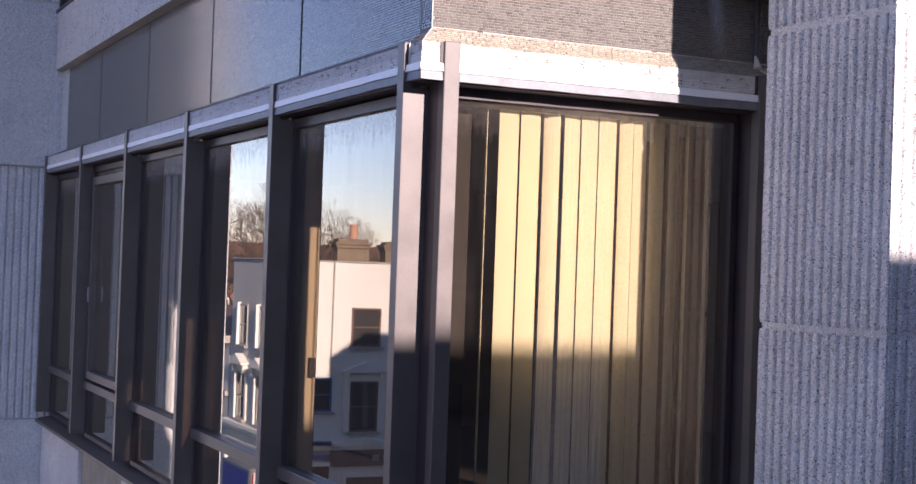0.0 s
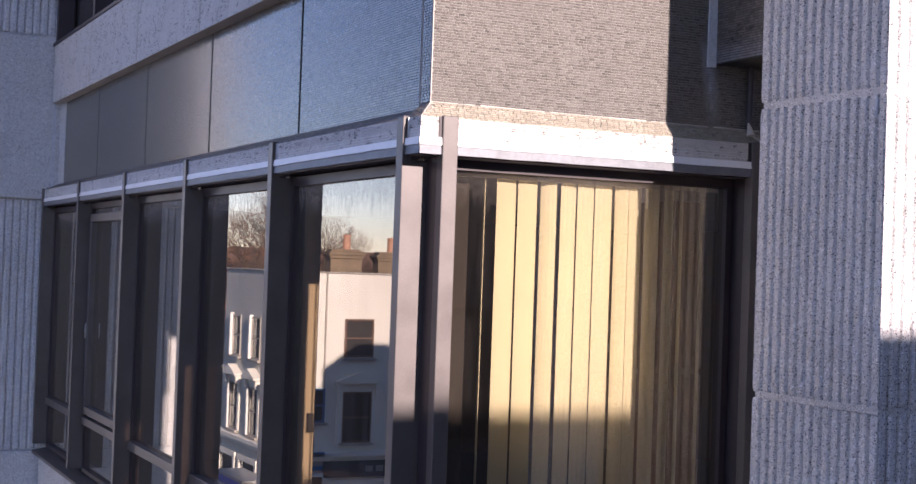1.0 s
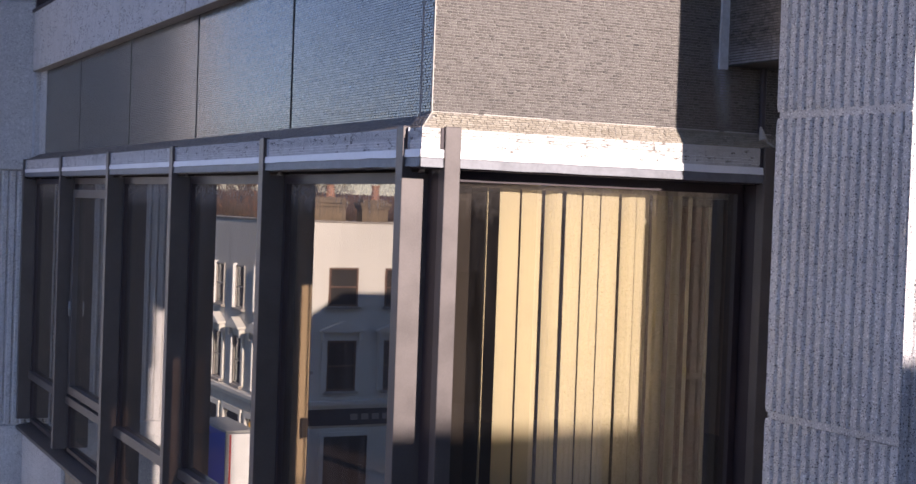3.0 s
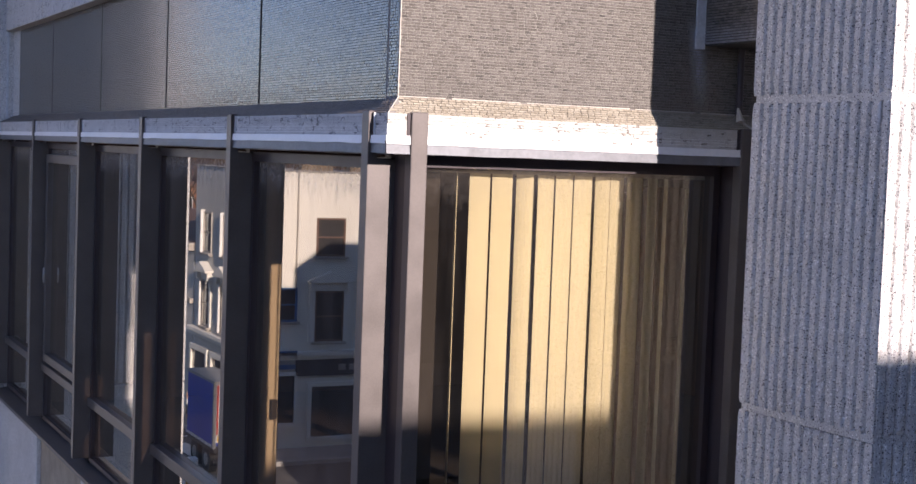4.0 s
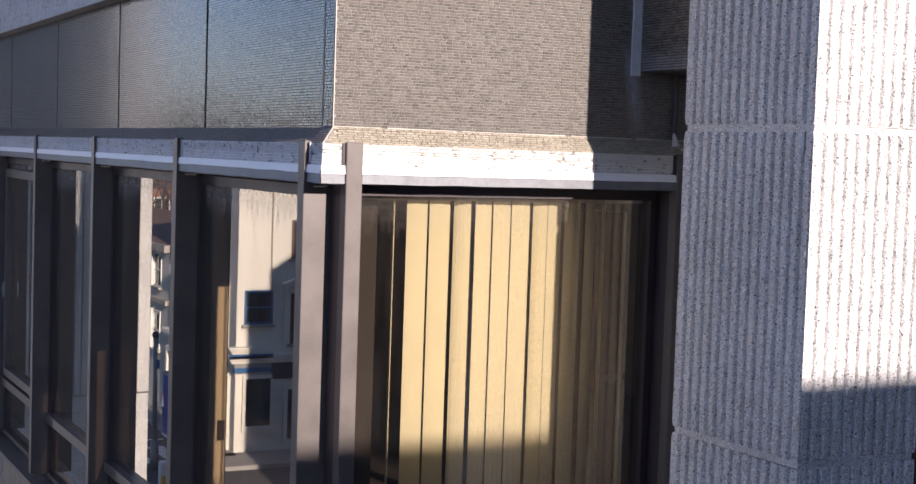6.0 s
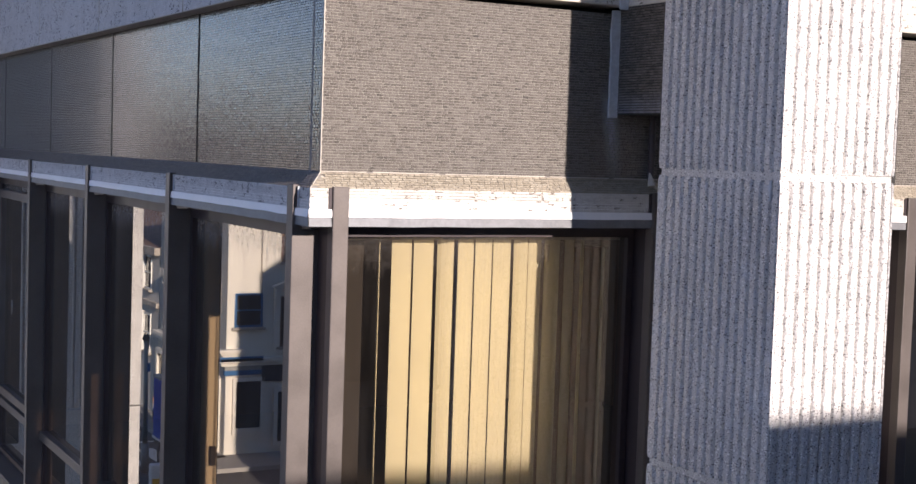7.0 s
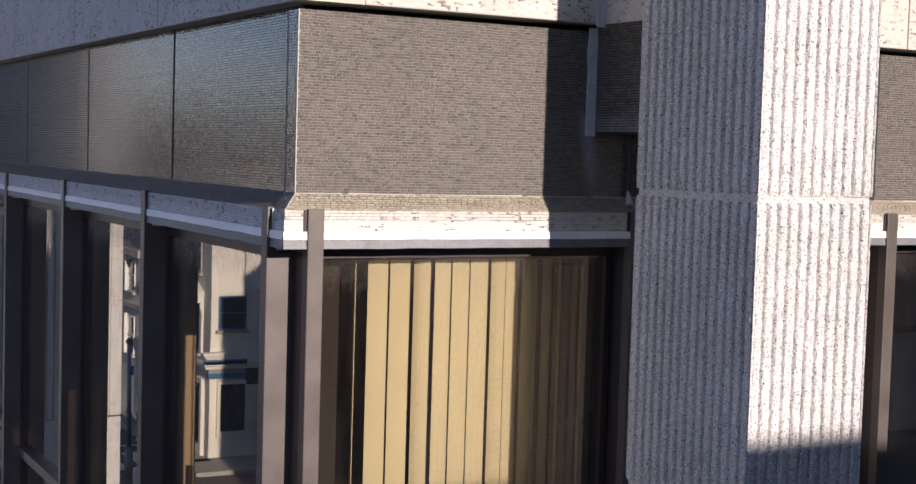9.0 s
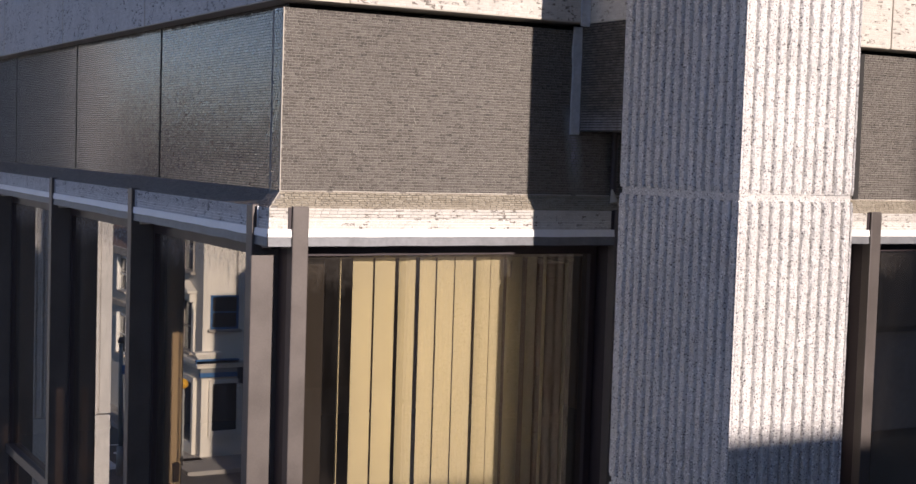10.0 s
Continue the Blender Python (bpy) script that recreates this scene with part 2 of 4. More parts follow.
SLATE = plain("brown_roof_tile", (0.15, 0.085, 0.06), 0.8, vary=0.3, scale=2.0, grain=9)
YELLOWBRICK = plain("stock_chimney_brick", (0.22, 0.16, 0.10), 0.85, vary=0.35, scale=3.0, grain=14)
CLAY = plain("clay_chimney_pot", (0.50, 0.26, 0.16), 0.7)
BARK = plain("bare_bark", (0.10, 0.075, 0.055), 0.9)
RUST = plain("russet_leaf", (0.19, 0.095, 0.045), 0.8, vary=0.4, scale=0.7)
OLIVE = plain("dull_green_leaf", (0.07, 0.085, 0.03), 0.8, vary=0.4, scale=0.7)
TARP = plain("blue_lorry_curtain", (0.02, 0.06, 0.42), 0.5, vary=0.12, scale=2)
LORRYGREY = plain("lorry_roof_grey", (0.30, 0.30, 0.28), 0.6)
RUBBER = plain("tyre_rubber", (0.02, 0.02, 0.02), 0.8)
REDLAMP = plain("red_lamp_lens", (0.5, 0.03, 0.02), 0.3)
YELLOW = plain("amber_globe", (0.80, 0.42, 0.03), 0.35)
POLEGREY = plain("grey_galvanised_pole", (0.20, 0.24, 0.24), 0.5, 0.3)
BACKWALL = plain("plain_town_brick", (0.12, 0.10, 0.09), 0.9, vary=0.3, scale=1.2, grain=9)


# ---- mesh helpers ----
class Mesh:
    """Collects vertices and faces for one mesh."""

    def __init__(self):
        self.v, self.f = [], []

    def quad(self, a, b, c, d):
        k = len(self.v)
        self.v += [tuple(a), tuple(b), tuple(c), tuple(d)]
        self.f.append((k, k + 1, k + 2, k + 3))
        return self

    def box(self, x0, x1, y0, y1, z0, z1):
        k = len(self.v)
        self.v += [(x0, y0, z0), (x1, y0, z0), (x1, y1, z0), (x0, y1, z0), (x0, y0, z1), (x1, y0, z1), (x1, y1, z1), (x0, y1, z1)]
        self.f += [tuple(k + i for i in q) for q in ((0, 3, 2, 1), (4, 5, 6, 7), (0, 1, 5, 4), (1, 2, 6, 5), (2, 3, 7, 6), (3, 0, 4, 7))]
        return self

    def prism(self, outline, axis, lo, hi):
        """outline: (a, b) pairs, counter-clockwise seen from the far end, pushed along the axis from lo to hi."""
        k, n = len(self.v), len(outline)
        for w in (lo, hi):
            for a, b in outline:
                self.v.append({"x": (w, a, b), "y": (a, w, b), "z": (a, b, w)}[axis])
        self.f += [tuple(range(k + n - 1, k - 1, -1)), tuple(range(k + n, k + 2 * n))]
        self.f += [(k + i, k + (i + 1) % n, k + n + (i + 1) % n, k + n + i) for i in range(n)]
        return self

    def tube(self, a, b, ra, rb, sides=10):
        a, b = Vector(a), Vector(b)
        way = (b - a).normalized()
        s = way.orthogonal().normalized()
        t = way.cross(s)
        k = len(self.v)
        for p, r in ((a, ra), (b, rb)):
            for i in range(sides):
                w = 2 * math.pi * i / sides
                self.v.append(tuple(p + (s * math.cos(w) + t * math.sin(w)) * r))
        self.f += [(k + i, k + (i + 1) % sides, k + sides + (i + 1) % sides, k + sides + i) for i in range(sides)]
        self.f += [tuple(range(k + sides - 1, k - 1, -1)), tuple(range(k + sides, k + 2 * sides))]
        return self

    def data(self, name, mat, smooth=False):
        me = bpy.data.meshes.new(name)
        me.from_pydata(self.v, [], self.f)
        me.materials.append(mat)
        bm = bmesh.new()
        bm.from_mesh(me)
        bmesh.ops.recalc_face_normals(bm, faces=bm.faces)
        bm.to_mesh(me)
        bm.free()
        if smooth:
            me.polygons.foreach_set("use_smooth", [True] * len(me.polygons))
        return me


def part(name, m, mat, parent=None, label="", bevel=0.0, smooth=False):
    ob = new(name, m.data(name, mat, smooth))
    ob.parent = parent
    if label:
        tagged(ob, label)
    if bevel:
        mod = ob.modifiers.new("bevel", "BEVEL")
        mod.width, mod.segments, mod.limit_method = bevel, 2, "ANGLE"
    return ob


def thing(name, label, category, group="", kind="", at=(0, 0, 0)):
    ob = new(name)
    ob.location = at
    ob.empty_display_size = 0.1
    return tagged(ob, label, category, group, kind)


def solid(name, m, mat, label, category="", group="", kind="", bevel=0.0):
    return tagged(part(name, m, mat, None, "", bevel), label, category, group, kind)


def courses(m, o, u, v, nrm, width, height, length, rise, joint, proud, seed, skip=None, sheared=None):
    """Bricks in running bond as boxes without backs. o: the corner; u, v: ways along and up; nrm: outwards. skip(a, b): leaves a brick out. Returns the ones left out."""
    rng = np.random.default_rng(seed)
    o, u, v, nrm = (np.array(q, float) for q in (o, u, v, nrm))
    left = []
    rows = int(round(height / rise))
    rise = height / rows
    step = 1 + 0.22 * (rng.random(rows) - 0.5)
    level = np.concatenate([[0.0], np.cumsum(step)]) * height / step.sum()
    for r in range(rows):
        x = -(r % 2) * length / 2 - rng.random() * length * 0.2
        while x < width - 0.004:
            n = length * (0.82 + 0.36 * rng.random())
            a, b = max(x, 0.0) + joint / 2, min(x + n, width) - joint / 2
            x += n
            if b - a < 0.008:
                continue
            c, d = level[r] + joint / 2, level[r + 1] - joint / 2
            p = proud * (0.75 + 0.5 * rng.random())
            tip = rng.normal(0, 0.00013, 4)
            if skip and skip(a, c):
                left.append((a, b, c, d, p))
                continue
            k = len(m.v)
            for h in (0, p):
                e = 0.0 if h == 0 else 0.0012
                for j, (s, t) in enumerate(((a + e, c + e), (b - e, c + e), (b - e, d - e), (a + e, d - e))):
                    m.v.append(tuple(o + u * s + v * t + nrm * (h + tip[j] * (h > 0))))
            m.f += [tuple(k + i for i in q) for q in ((4, 5, 6, 7), (0, 1, 5, 4), (1, 2, 6, 5), (2, 3, 7, 6), (3, 0, 4, 7))]
    return left


# ---- the office building: grid ----
BAY = 1.83           # spacing of the mullions on the west side
FIN = 0.072          # thickness of a mullion
GROUND = -2.0
Z_SILL, Z_FIN0, Z_TRANS, Z_HEAD, Z_FIN1 = 6.33, 6.40, 6.84, 8.80, 8.99
Z_FASC0, Z_FASC1, Z_WALL, Z_BEAM, Z_BEAM1 = 8.87, 8.985, 9.055, 9.87, 10.46
XF, YF = 0.008, -0.218    # fascia faces
XW, YW = 0.150, -0.166    # spandrel faces, west and south
XG, YG = 0.145, -0.055    # glass
Y_END = 8.88              # where the west spandrel meets the far pier
X_PIER = 1.83             # axis of the pier on the south side
X_EAST = 7.5


def fin_y(k):
    return BAY * k - FIN


# ground, road, pavements
solid("ground", Mesh().quad((-1500, -1500, GROUND - 0.02), (1500, -1500, GROUND - 0.02), (1500, 1500, GROUND - 0.02), (-1500, 1500, GROUND - 0.02)), ASPHALT, "dark asphalt ground reaching the horizon", "ground", kind="structure")
solid("road", Mesh().box(-13.2, -2.6, -60, 140, GROUND - 0.3, GROUND), ASPHALT, "worn grey asphalt street between the buildings", "road", kind="structure")
solid("pavement", Mesh().box(-14.2, -13.2, 42.2, 140, GROUND - 0.3, GROUND + 0.12).box(-34, -13.2, 40.6, 42.6, GROUND - 0.3, GROUND + 0.12), PAVING, "grey slab pavement round the stucco terrace", "pavement", kind="structure")
solid("kerb", Mesh().box(-13.2, -13.05, 40.5, 140, GROUND - 0.3, GROUND + 0.13).box(-34, -13.05, 40.45, 40.6, GROUND - 0.3, GROUND + 0.13), KERB, "pale stone kerb along the pavement", "kerb", kind="structure")
solid("pavement", Mesh().box(-2.6, 0.3, -6, 9.0, GROUND - 0.3, GROUND + 0.12), PAVING, "grey slab pavement below the office building", "pavement", kind="structure")

# south spandrel: a backing sheet with mosaic bricks on it
wall_south = solid("wall_south", Mesh().box(0.078, X_EAST, YW + 0.004, YW + 0.13, Z_WALL - 0.06, Z_BEAM - 0.032), MORTAR, "spandrel wall of small grey-brown mosaic bricks", "wall", kind="structure")
m = Mesh()
near = courses(m, (0.08, YW + 0.004, Z_WALL), (1, 0, 0), (0, 0, 1), (0, -1, 0), 3.31, Z_BEAM - 0.032 - Z_WALL, 0.030, 0.0125, 0.0022, 0.003, 3, skip=lambda a, c: 0.55 < a < 0.83 and 0.30 < c < 0.60)
courses(m, (3.43, YW + 0.004, Z_WALL), (1, 0, 0), (0, 0, 1), (0, -1, 0), 1.8, Z_BEAM - 0.032 - Z_WALL, 0.030, 0.0125, 0.0022, 0.003, 4)
courses(m, (0.078, YW + 0.105, Z_WALL), (0, -1, 0), (0, 0, 1), (-1, 0, 0), 0.10, Z_BEAM - 0.032 - Z_WALL, 0.030, 0.0125, 0.0022, 0.003, 5)
tagged(part("brick_courses", m, BRICK, wall_south), kind="stuff")
solid("joint_line", Mesh().box(3.392, 3.430, YW - 0.004, YW + 0.004, Z_WALL, Z_BEAM - 0.032), DARKMORTAR, "dark open joint between wall panels", "joint", kind="structure")
tagged(part("corner_bead", Mesh().box(0.0745, 0.079, YW - 0.0025, YW + 0.003, Z_WALL - 0.01, Z_BEAM - 0.032), PALEMORTAR, wall_south), "pale mortar bead on the corner")

# west spandrel: one panel a bay, with dark open joints
for k in range(5):
    y0 = 0.0 - 0.045 if k == 0 else BAY * k - FIN / 2
    y1 = min(BAY * (k + 1) - FIN / 2, Y_END)
    panel = solid("wall_west", Mesh().box(XW + 0.004, XW + 0.12, y0 + 0.014, y1 - 0.014, Z_WALL - 0.08, Z_BEAM + 0.02), DARKMORTAR, "spandrel panel of glossy dark mosaic bricks", "wall panel", "west spandrel panels", "structure")
    m = Mesh()
    courses(m, (XW + 0.004, y1 - 0.014, Z_WALL - 0.02), (0, -1, 0), (0, 0, 1), (-1, 0, 0), y1 - y0 - 0.028, Z_BEAM - Z_WALL + 0.02, 0.030, 0.0125, 0.0020, 0.0018, 10 + k)
    tagged(part("brick_courses", m, BRICK, panel), kind="stuff")
solid("wall_core", Mesh().box(XW + 0.13, XW + 0.22, -0.04, 9.2, Z_WALL - 0.2, Z_BEAM1).box(0.2, X_EAST, YW + 0.14, YW + 0.24, Z_HEAD + 0.06, Z_BEAM1), DARKMORTAR, "dark core behind the spandrel panels", "wall", kind="structure")

# sloping mosaic sills, painted fascias, flashings: south and west
ys, xs = (YF, YW), (XF, XW)
slope_s = solid("sill_slope_south", Mesh().prism([(YF + 0.004, Z_FASC1 - 0.004), (YW + 0.02, Z_WALL - 0.004), (YW + 0.02, Z_FASC1 - 0.05), (YF + 0.004, Z_FASC1 - 0.05)], "x", 0.078, X_EAST), PALEMORTAR, "sloping sill faced with weathered tan mosaic", "sill", kind="structure")
run = Vector((0, YW - YF, Z_WALL - Z_FASC1))
m = Mesh()
courses(m, (XF, YF + 0.003, Z_FASC1 - 0.004), (1, 0, 0), run.normalized(), Vector((0, -run.z, run.y)).normalized(), X_EAST - 0.1, run.length, 0.034, 0.0125, 0.0020, 0.002, 21, skip=lambda a, c: a < (c + 0.006) / run.length * 0.062)
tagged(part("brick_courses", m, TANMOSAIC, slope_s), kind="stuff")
slope_w = solid("sill_slope_west", Mesh().prism([(XF + 0.004, Z_FASC1 - 0.004), (XF + 0.004, Z_FASC1 - 0.05), (XW + 0.02, Z_FASC1 - 0.05), (XW + 0.02, Z_WALL - 0.004)], "y", -0.06, 9.15), DARKMORTAR, "sloping sill faced with mosaic darkened for the shaded side", "sill", kind="structure")
run = Vector((XW - XF, 0, Z_WALL - Z_FASC1))
m = Mesh()
courses(m, (XF + 0.003, 9.1, Z_FASC1 - 0.003), (0, -1, 0), run.normalized(), Vector((-run.z, 0, run.x)).normalized(), 9.16, run.length, 0.034, 0.0125, 0.0020, 0.002, 22)
tagged(part("brick_courses", m, SHADESILL, slope_w), kind="stuff")

m = Mesh()
zf, zw = Z_FASC1 - 0.004, Z_WALL - 0.004
m.v = [(XF + 0.004, YF + 0.004, zf), (0.078, YF + 0.004, zf), (0.078, YW + 0.004, zw), (XF + 0.004, -0.06, zf), (XW, -0.06, zw), (0.078, -0.06, zw), (XF + 0.004, YF + 0.004, zf - 0.04), (0.078, YF + 0.004, zf - 0.04), (XF + 0.004, -0.06, zf - 0.04)]
m.f = [(0, 1, 2), (0, 2, 5, 3), (6, 7, 1, 0), (8, 6, 0, 3)]
hip = solid("sill_hip", m, MORTAR, "mitred corner of the sloping sill", "sill", kind="structure")
run = Vector((0.078 - XF, 0, Z_WALL - Z_FASC1))
m = Mesh()
courses(m, (XF + 0.003, -0.06, Z_FASC1 - 0.003), (0, -1, 0), run.normalized(), Vector((-run.z, 0, run.x)).normalized(), -0.06 - YF, run.length, 0.034, 0.0125, 0.0020, 0.002, 26, skip=lambda a, c: a > -0.06 - YF - 0.035 - c / run.length * (YW - YF))
tagged(part("brick_courses", m, SHADESILL, hip), kind="stuff")
part("mortar_bead", Mesh().tube((XF + 0.004, YF + 0.004, zf), (0.078, YW + 0.002, zw), 0.0025, 0.0025, 6), PALEMORTAR, hip, "pale mortar along the mitre")
rng = random.Random(4)
m = Mesh()
x = 0.08
while x < 5.2:
    n = rng.uniform(0.05, 0.4)
    w = rng.uniform(0.002, 0.0042)
    m.tube((x, YW + 0.001, Z_WALL - 0.001), (x + n, YW + 0.001, Z_WALL - 0.001), w, rng.uniform(0.002, 0.0042), 6)
    x += n + rng.choice((0.0, 0.0, 0.03, 0.08))
part("mortar_bead", m, PALEMORTAR, slope_s, "pale mortar smeared along the foot of the wall")
fascia_s = solid("fascia_south", Mesh().box(XF + 0.004, X_EAST, YF + 0.004, YF + 0.10, Z_FASC0, Z_FASC1 - 0.003), WHITESTRIP, "white-painted mosaic fascia with flaking paint", "fascia", kind="structure")
m = Mesh()
courses(m, (XF + 0.004, YF + 0.004, Z_FASC0 + 0.022), (1, 0, 0), (0, 0, 1), (0, -1, 0), X_EAST - XF - 0.01, Z_FASC1 - Z_FASC0 - 0.024, 0.034, 0.0125, 0.0012, 0.0008, 23)
tagged(part("brick_courses", m, WHITEMOSAIC, fascia_s), kind="stuff")
fascia_w = solid("fascia_west", Mesh().box(XF + 0.004, XF + 0.09, YF + 0.104, 9.178, Z_FASC0, Z_FASC1 - 0.003), WHITESTRIP, "white-painted mosaic fascia gone grey", "fascia", kind="structure")
m = Mesh()
courses(m, (XF + 0.004, 9.15, Z_FASC0 + 0.022), (0, -1, 0), (0, 0, 1), (-1, 0, 0), 9.15 - YF - 0.006, Z_FASC1 - Z_FASC0 - 0.024, 0.034, 0.0125, 0.0012, 0.0008, 24)
tagged(part("brick_courses", m, GREYMOSAIC, fascia_w), kind="stuff")


def flashing(m, along, lo, hi, face, out, z0, z1):
    """A sheet-metal strip with a slightly wavy lower edge."""
    n = max(2, int((hi - lo) / 0.05))
    for i in range(n):
        a, b = lo + (hi - lo) * i / n, lo + (hi - lo) * (i + 1) / n
        for s, t in ((a, b),):
            wa, wb = (0.003 * noise.noise((q * 5, face * 9, z0)) for q in (s, t))
            if along == "x":
                k = [(s, face - out, z1), (t, face - out, z1), (t, face - out - 0.004, z0 + wb), (s, face - out - 0.004, z0 + wa), (s, face + 0.02, z0 + wa), (t, face + 0.02, z0 + wb)]
            else:
                k = [(face - out, s, z1), (face - out, t, z1), (face - out - 0.004, t, z0 + wb), (face - out - 0.004, s, z0 + wa), (face + 0.02, s, z0 + wa), (face + 0.02, t, z0 + wb)]
            m.quad(*k[:4])
            m.quad(k[3], k[2], k[5], k[4])
    return m


solid("white_flashing", flashing(flashing(Mesh(), "x", XF - 0.004, X_EAST, YF, 0.006, Z_FASC0 - 0.012, Z_FASC0 + 0.022), "y", YF - 0.006, 9.1, XF, 0.006, Z_FASC0 - 0.012, Z_FASC0 + 0.022), WHITESTRIP, "white painted flashing strip under the fascia", "flashing", kind="structure")
solid("metal_drip", flashing(flashing(Mesh(), "x", XF - 0.002, X_EAST, YF, 0.003, Z_FASC0 - 0.052, Z_FASC0 - 0.010), "y", YF - 0.003, 9.1, XF, 0.003, Z_FASC0 - 0.052, Z_FASC0 - 0.010), LEAD, "dull grey metal drip edge over the windows", "flashing", kind="structure")
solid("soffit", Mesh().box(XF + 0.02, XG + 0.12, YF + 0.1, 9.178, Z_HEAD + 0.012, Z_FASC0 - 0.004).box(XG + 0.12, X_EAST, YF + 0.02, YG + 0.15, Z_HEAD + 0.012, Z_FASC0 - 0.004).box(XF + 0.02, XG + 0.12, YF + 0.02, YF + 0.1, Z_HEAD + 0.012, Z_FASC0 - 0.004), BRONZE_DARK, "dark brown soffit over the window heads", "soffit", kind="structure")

# concrete beam above, in blocks
for k in range(5):
    y0 = YW - 0.06 if k == 0 else BAY * k - FIN / 2 + 0.007
    y1 = BAY * (k + 1) - FIN / 2 - 0.007
    beam = solid("beam_west", Mesh().box(0.055, 0.35, y0, y1, Z_BEAM, Z_BEAM1), PALEMORTAR, "pale painted beam faced with flaking mosaic", "beam", "beam blocks", "structure", 0.004)
    m = Mesh()
    courses(m, (0.055, y1 - 0.003, Z_BEAM + 0.006), (0, -1, 0), (0, 0, 1), (-1, 0, 0), y1 - y0 - 0.006, Z_BEAM1 - Z_BEAM - 0.01, 0.034, 0.0125, 0.0012, 0.0008, 60 + k)
    tagged(part("brick_courses", m, GREYMOSAIC, beam), kind="stuff")
for x0, x1 in ((0.358, 1.60), (2.06, 3.56), (3.566, X_EAST)):
    beam = solid("beam_south", Mesh().box(x0, x1, -0.226, 0.15, Z_BEAM, Z_BEAM1), PALEMORTAR, "pale beam faced with mosaic", "beam", "beam blocks", "structure", 0.004)
    m = Mesh()
    courses(m, (x0 + 0.002, -0.226, Z_BEAM + 0.006), (1, 0, 0), (0, 0, 1), (0, -1, 0), x1 - x0 - 0.004, Z_BEAM1 - Z_BEAM - 0.01, 0.034, 0.0125, 0.0012, 0.0008, 31)
    tagged(part("brick_courses", m, WHITEMOSAIC, beam), kind="stuff")
beam = solid("beam_corner", Mesh().box(0.052, 0.354, -0.226, YW - 0.062, Z_BEAM, Z_BEAM1), PALEMORTAR, "pale corner of the beam faced with mosaic", "beam", "beam blocks", "structure")
m = Mesh()
courses(m, (0.054, -0.226, Z_BEAM + 0.006), (1, 0, 0), (0, 0, 1), (0, -1, 0), 0.30, Z_BEAM1 - Z_BEAM - 0.01, 0.034, 0.0125, 0.0012, 0.0008, 33)
tagged(part("brick_courses", m, WHITEMOSAIC, beam), kind="stuff")

# upper storey, far enough up that only its foot shows
for k in range(6):
    solid("upper_mullion", Mesh().box(0.07, 0.24, fin_y(k), BAY * k, Z_BEAM1 + 0.02, 13.9), BRONZE_DARK, "dark brown mullion of the upper window row", "mullion", "upper mullions", bevel=0.004)
solid("upper_sill", Mesh().box(0.045, 0.28, 0.0, 9.2, Z_BEAM1 + 0.002, Z_BEAM1 + 0.03), BRONZE_DARK, "dark brown sill of the upper windows", "sill", kind="structure")
solid("upper_wall", Mesh().box(0.26, X_EAST, 0.05, 9.9, Z_BEAM1, 14.0), DARKGLASS, "dark glazed upper storey", "wall", kind="structure")
# block added out of view; its shadow falls on the upper far pier
solid("upper_pier", Mesh().box(-0.12, 0.05, -0.25, 0.6, 10.47, 14.0), SMOOTH, "concrete block added above the corner to shade the far pier", "pier", kind="structure")
solid("roof", Mesh().box(0.0, X_EAST, -0.25, 9.2, 14.0, 14.4), SMOOTH, "concrete roof edge", "roof", kind="structure")

# walls under the windows
solid("wall_below_west", Mesh().box(0.10, 0.40, -0.05, 9.15, GROUND, Z_SILL - 0.03), TANSTONE, "tan rendered wall under the window sill", "wall", kind="structure")
for y0, y1 in ((7.2, 9.14), (3.5, 5.45), (-0.05, 1.7)):
    solid("concrete_apron", Mesh().box(0.06, 0.10, y0, y1, GROUND, Z_SILL - 0.034), SMOOTH, "speckled concrete panel under the sill", "panel", "apron panels", "structure", 0.006)
solid("wall_below_south", Mesh().box(0.40, X_EAST, -0.12, 0.15, GROUND, Z_SILL - 0.03), TANSTONE, "tan rendered wall under the south window", "wall", kind="structure")
solid("window_sill", Mesh().prism([(-0.01, Z_SILL - 0.03), (0.25, Z_SILL - 0.03), (0.25, Z_SILL + 0.045), (-0.01, Z_SILL)], "y", -0.10, 9.14), BRONZE, "brown metal sill tray along the windows", "sill", kind="structure")
solid("window_sill", Mesh().prism([(-0.245, Z_SILL - 0.03), (-0.245, Z_SILL), (0.05, Z_SILL + 0.045), (0.05, Z_SILL - 0.03)], "x", 0.26, X_EAST), BRONZE, "brown metal sill tray under the south window", "sill", kind="structure")

# room behind the glass
solid("floor", Mesh().box(0.3, X_EAST, 0.1, 9.15, 6.1, 6.2), CARPET, "dark office carpet", "floor", kind="structure")
solid("ceiling", Mesh().box(0.3, X_EAST, 0.19, 9.15, 8.86, 8.92), CEILING, "pale office ceiling", "ceiling", kind="structure")
solid("wall_inner", Mesh().box(X_EAST - 0.1, X_EAST, -0.04, 9.0, 6.2, 8.86).box(0.3, X_EAST - 0.1, 9.0, 9.15, 6.2, 8.86), ROOMWALL, "dim office wall", "wall", kind="structure")
solid("wall_east", Mesh().box(X_EAST, X_EAST + 0.3, -0.3, 9.2, GROUND, 14.0), BACKWALL, "plain end wall of the office", "wall", kind="structure")
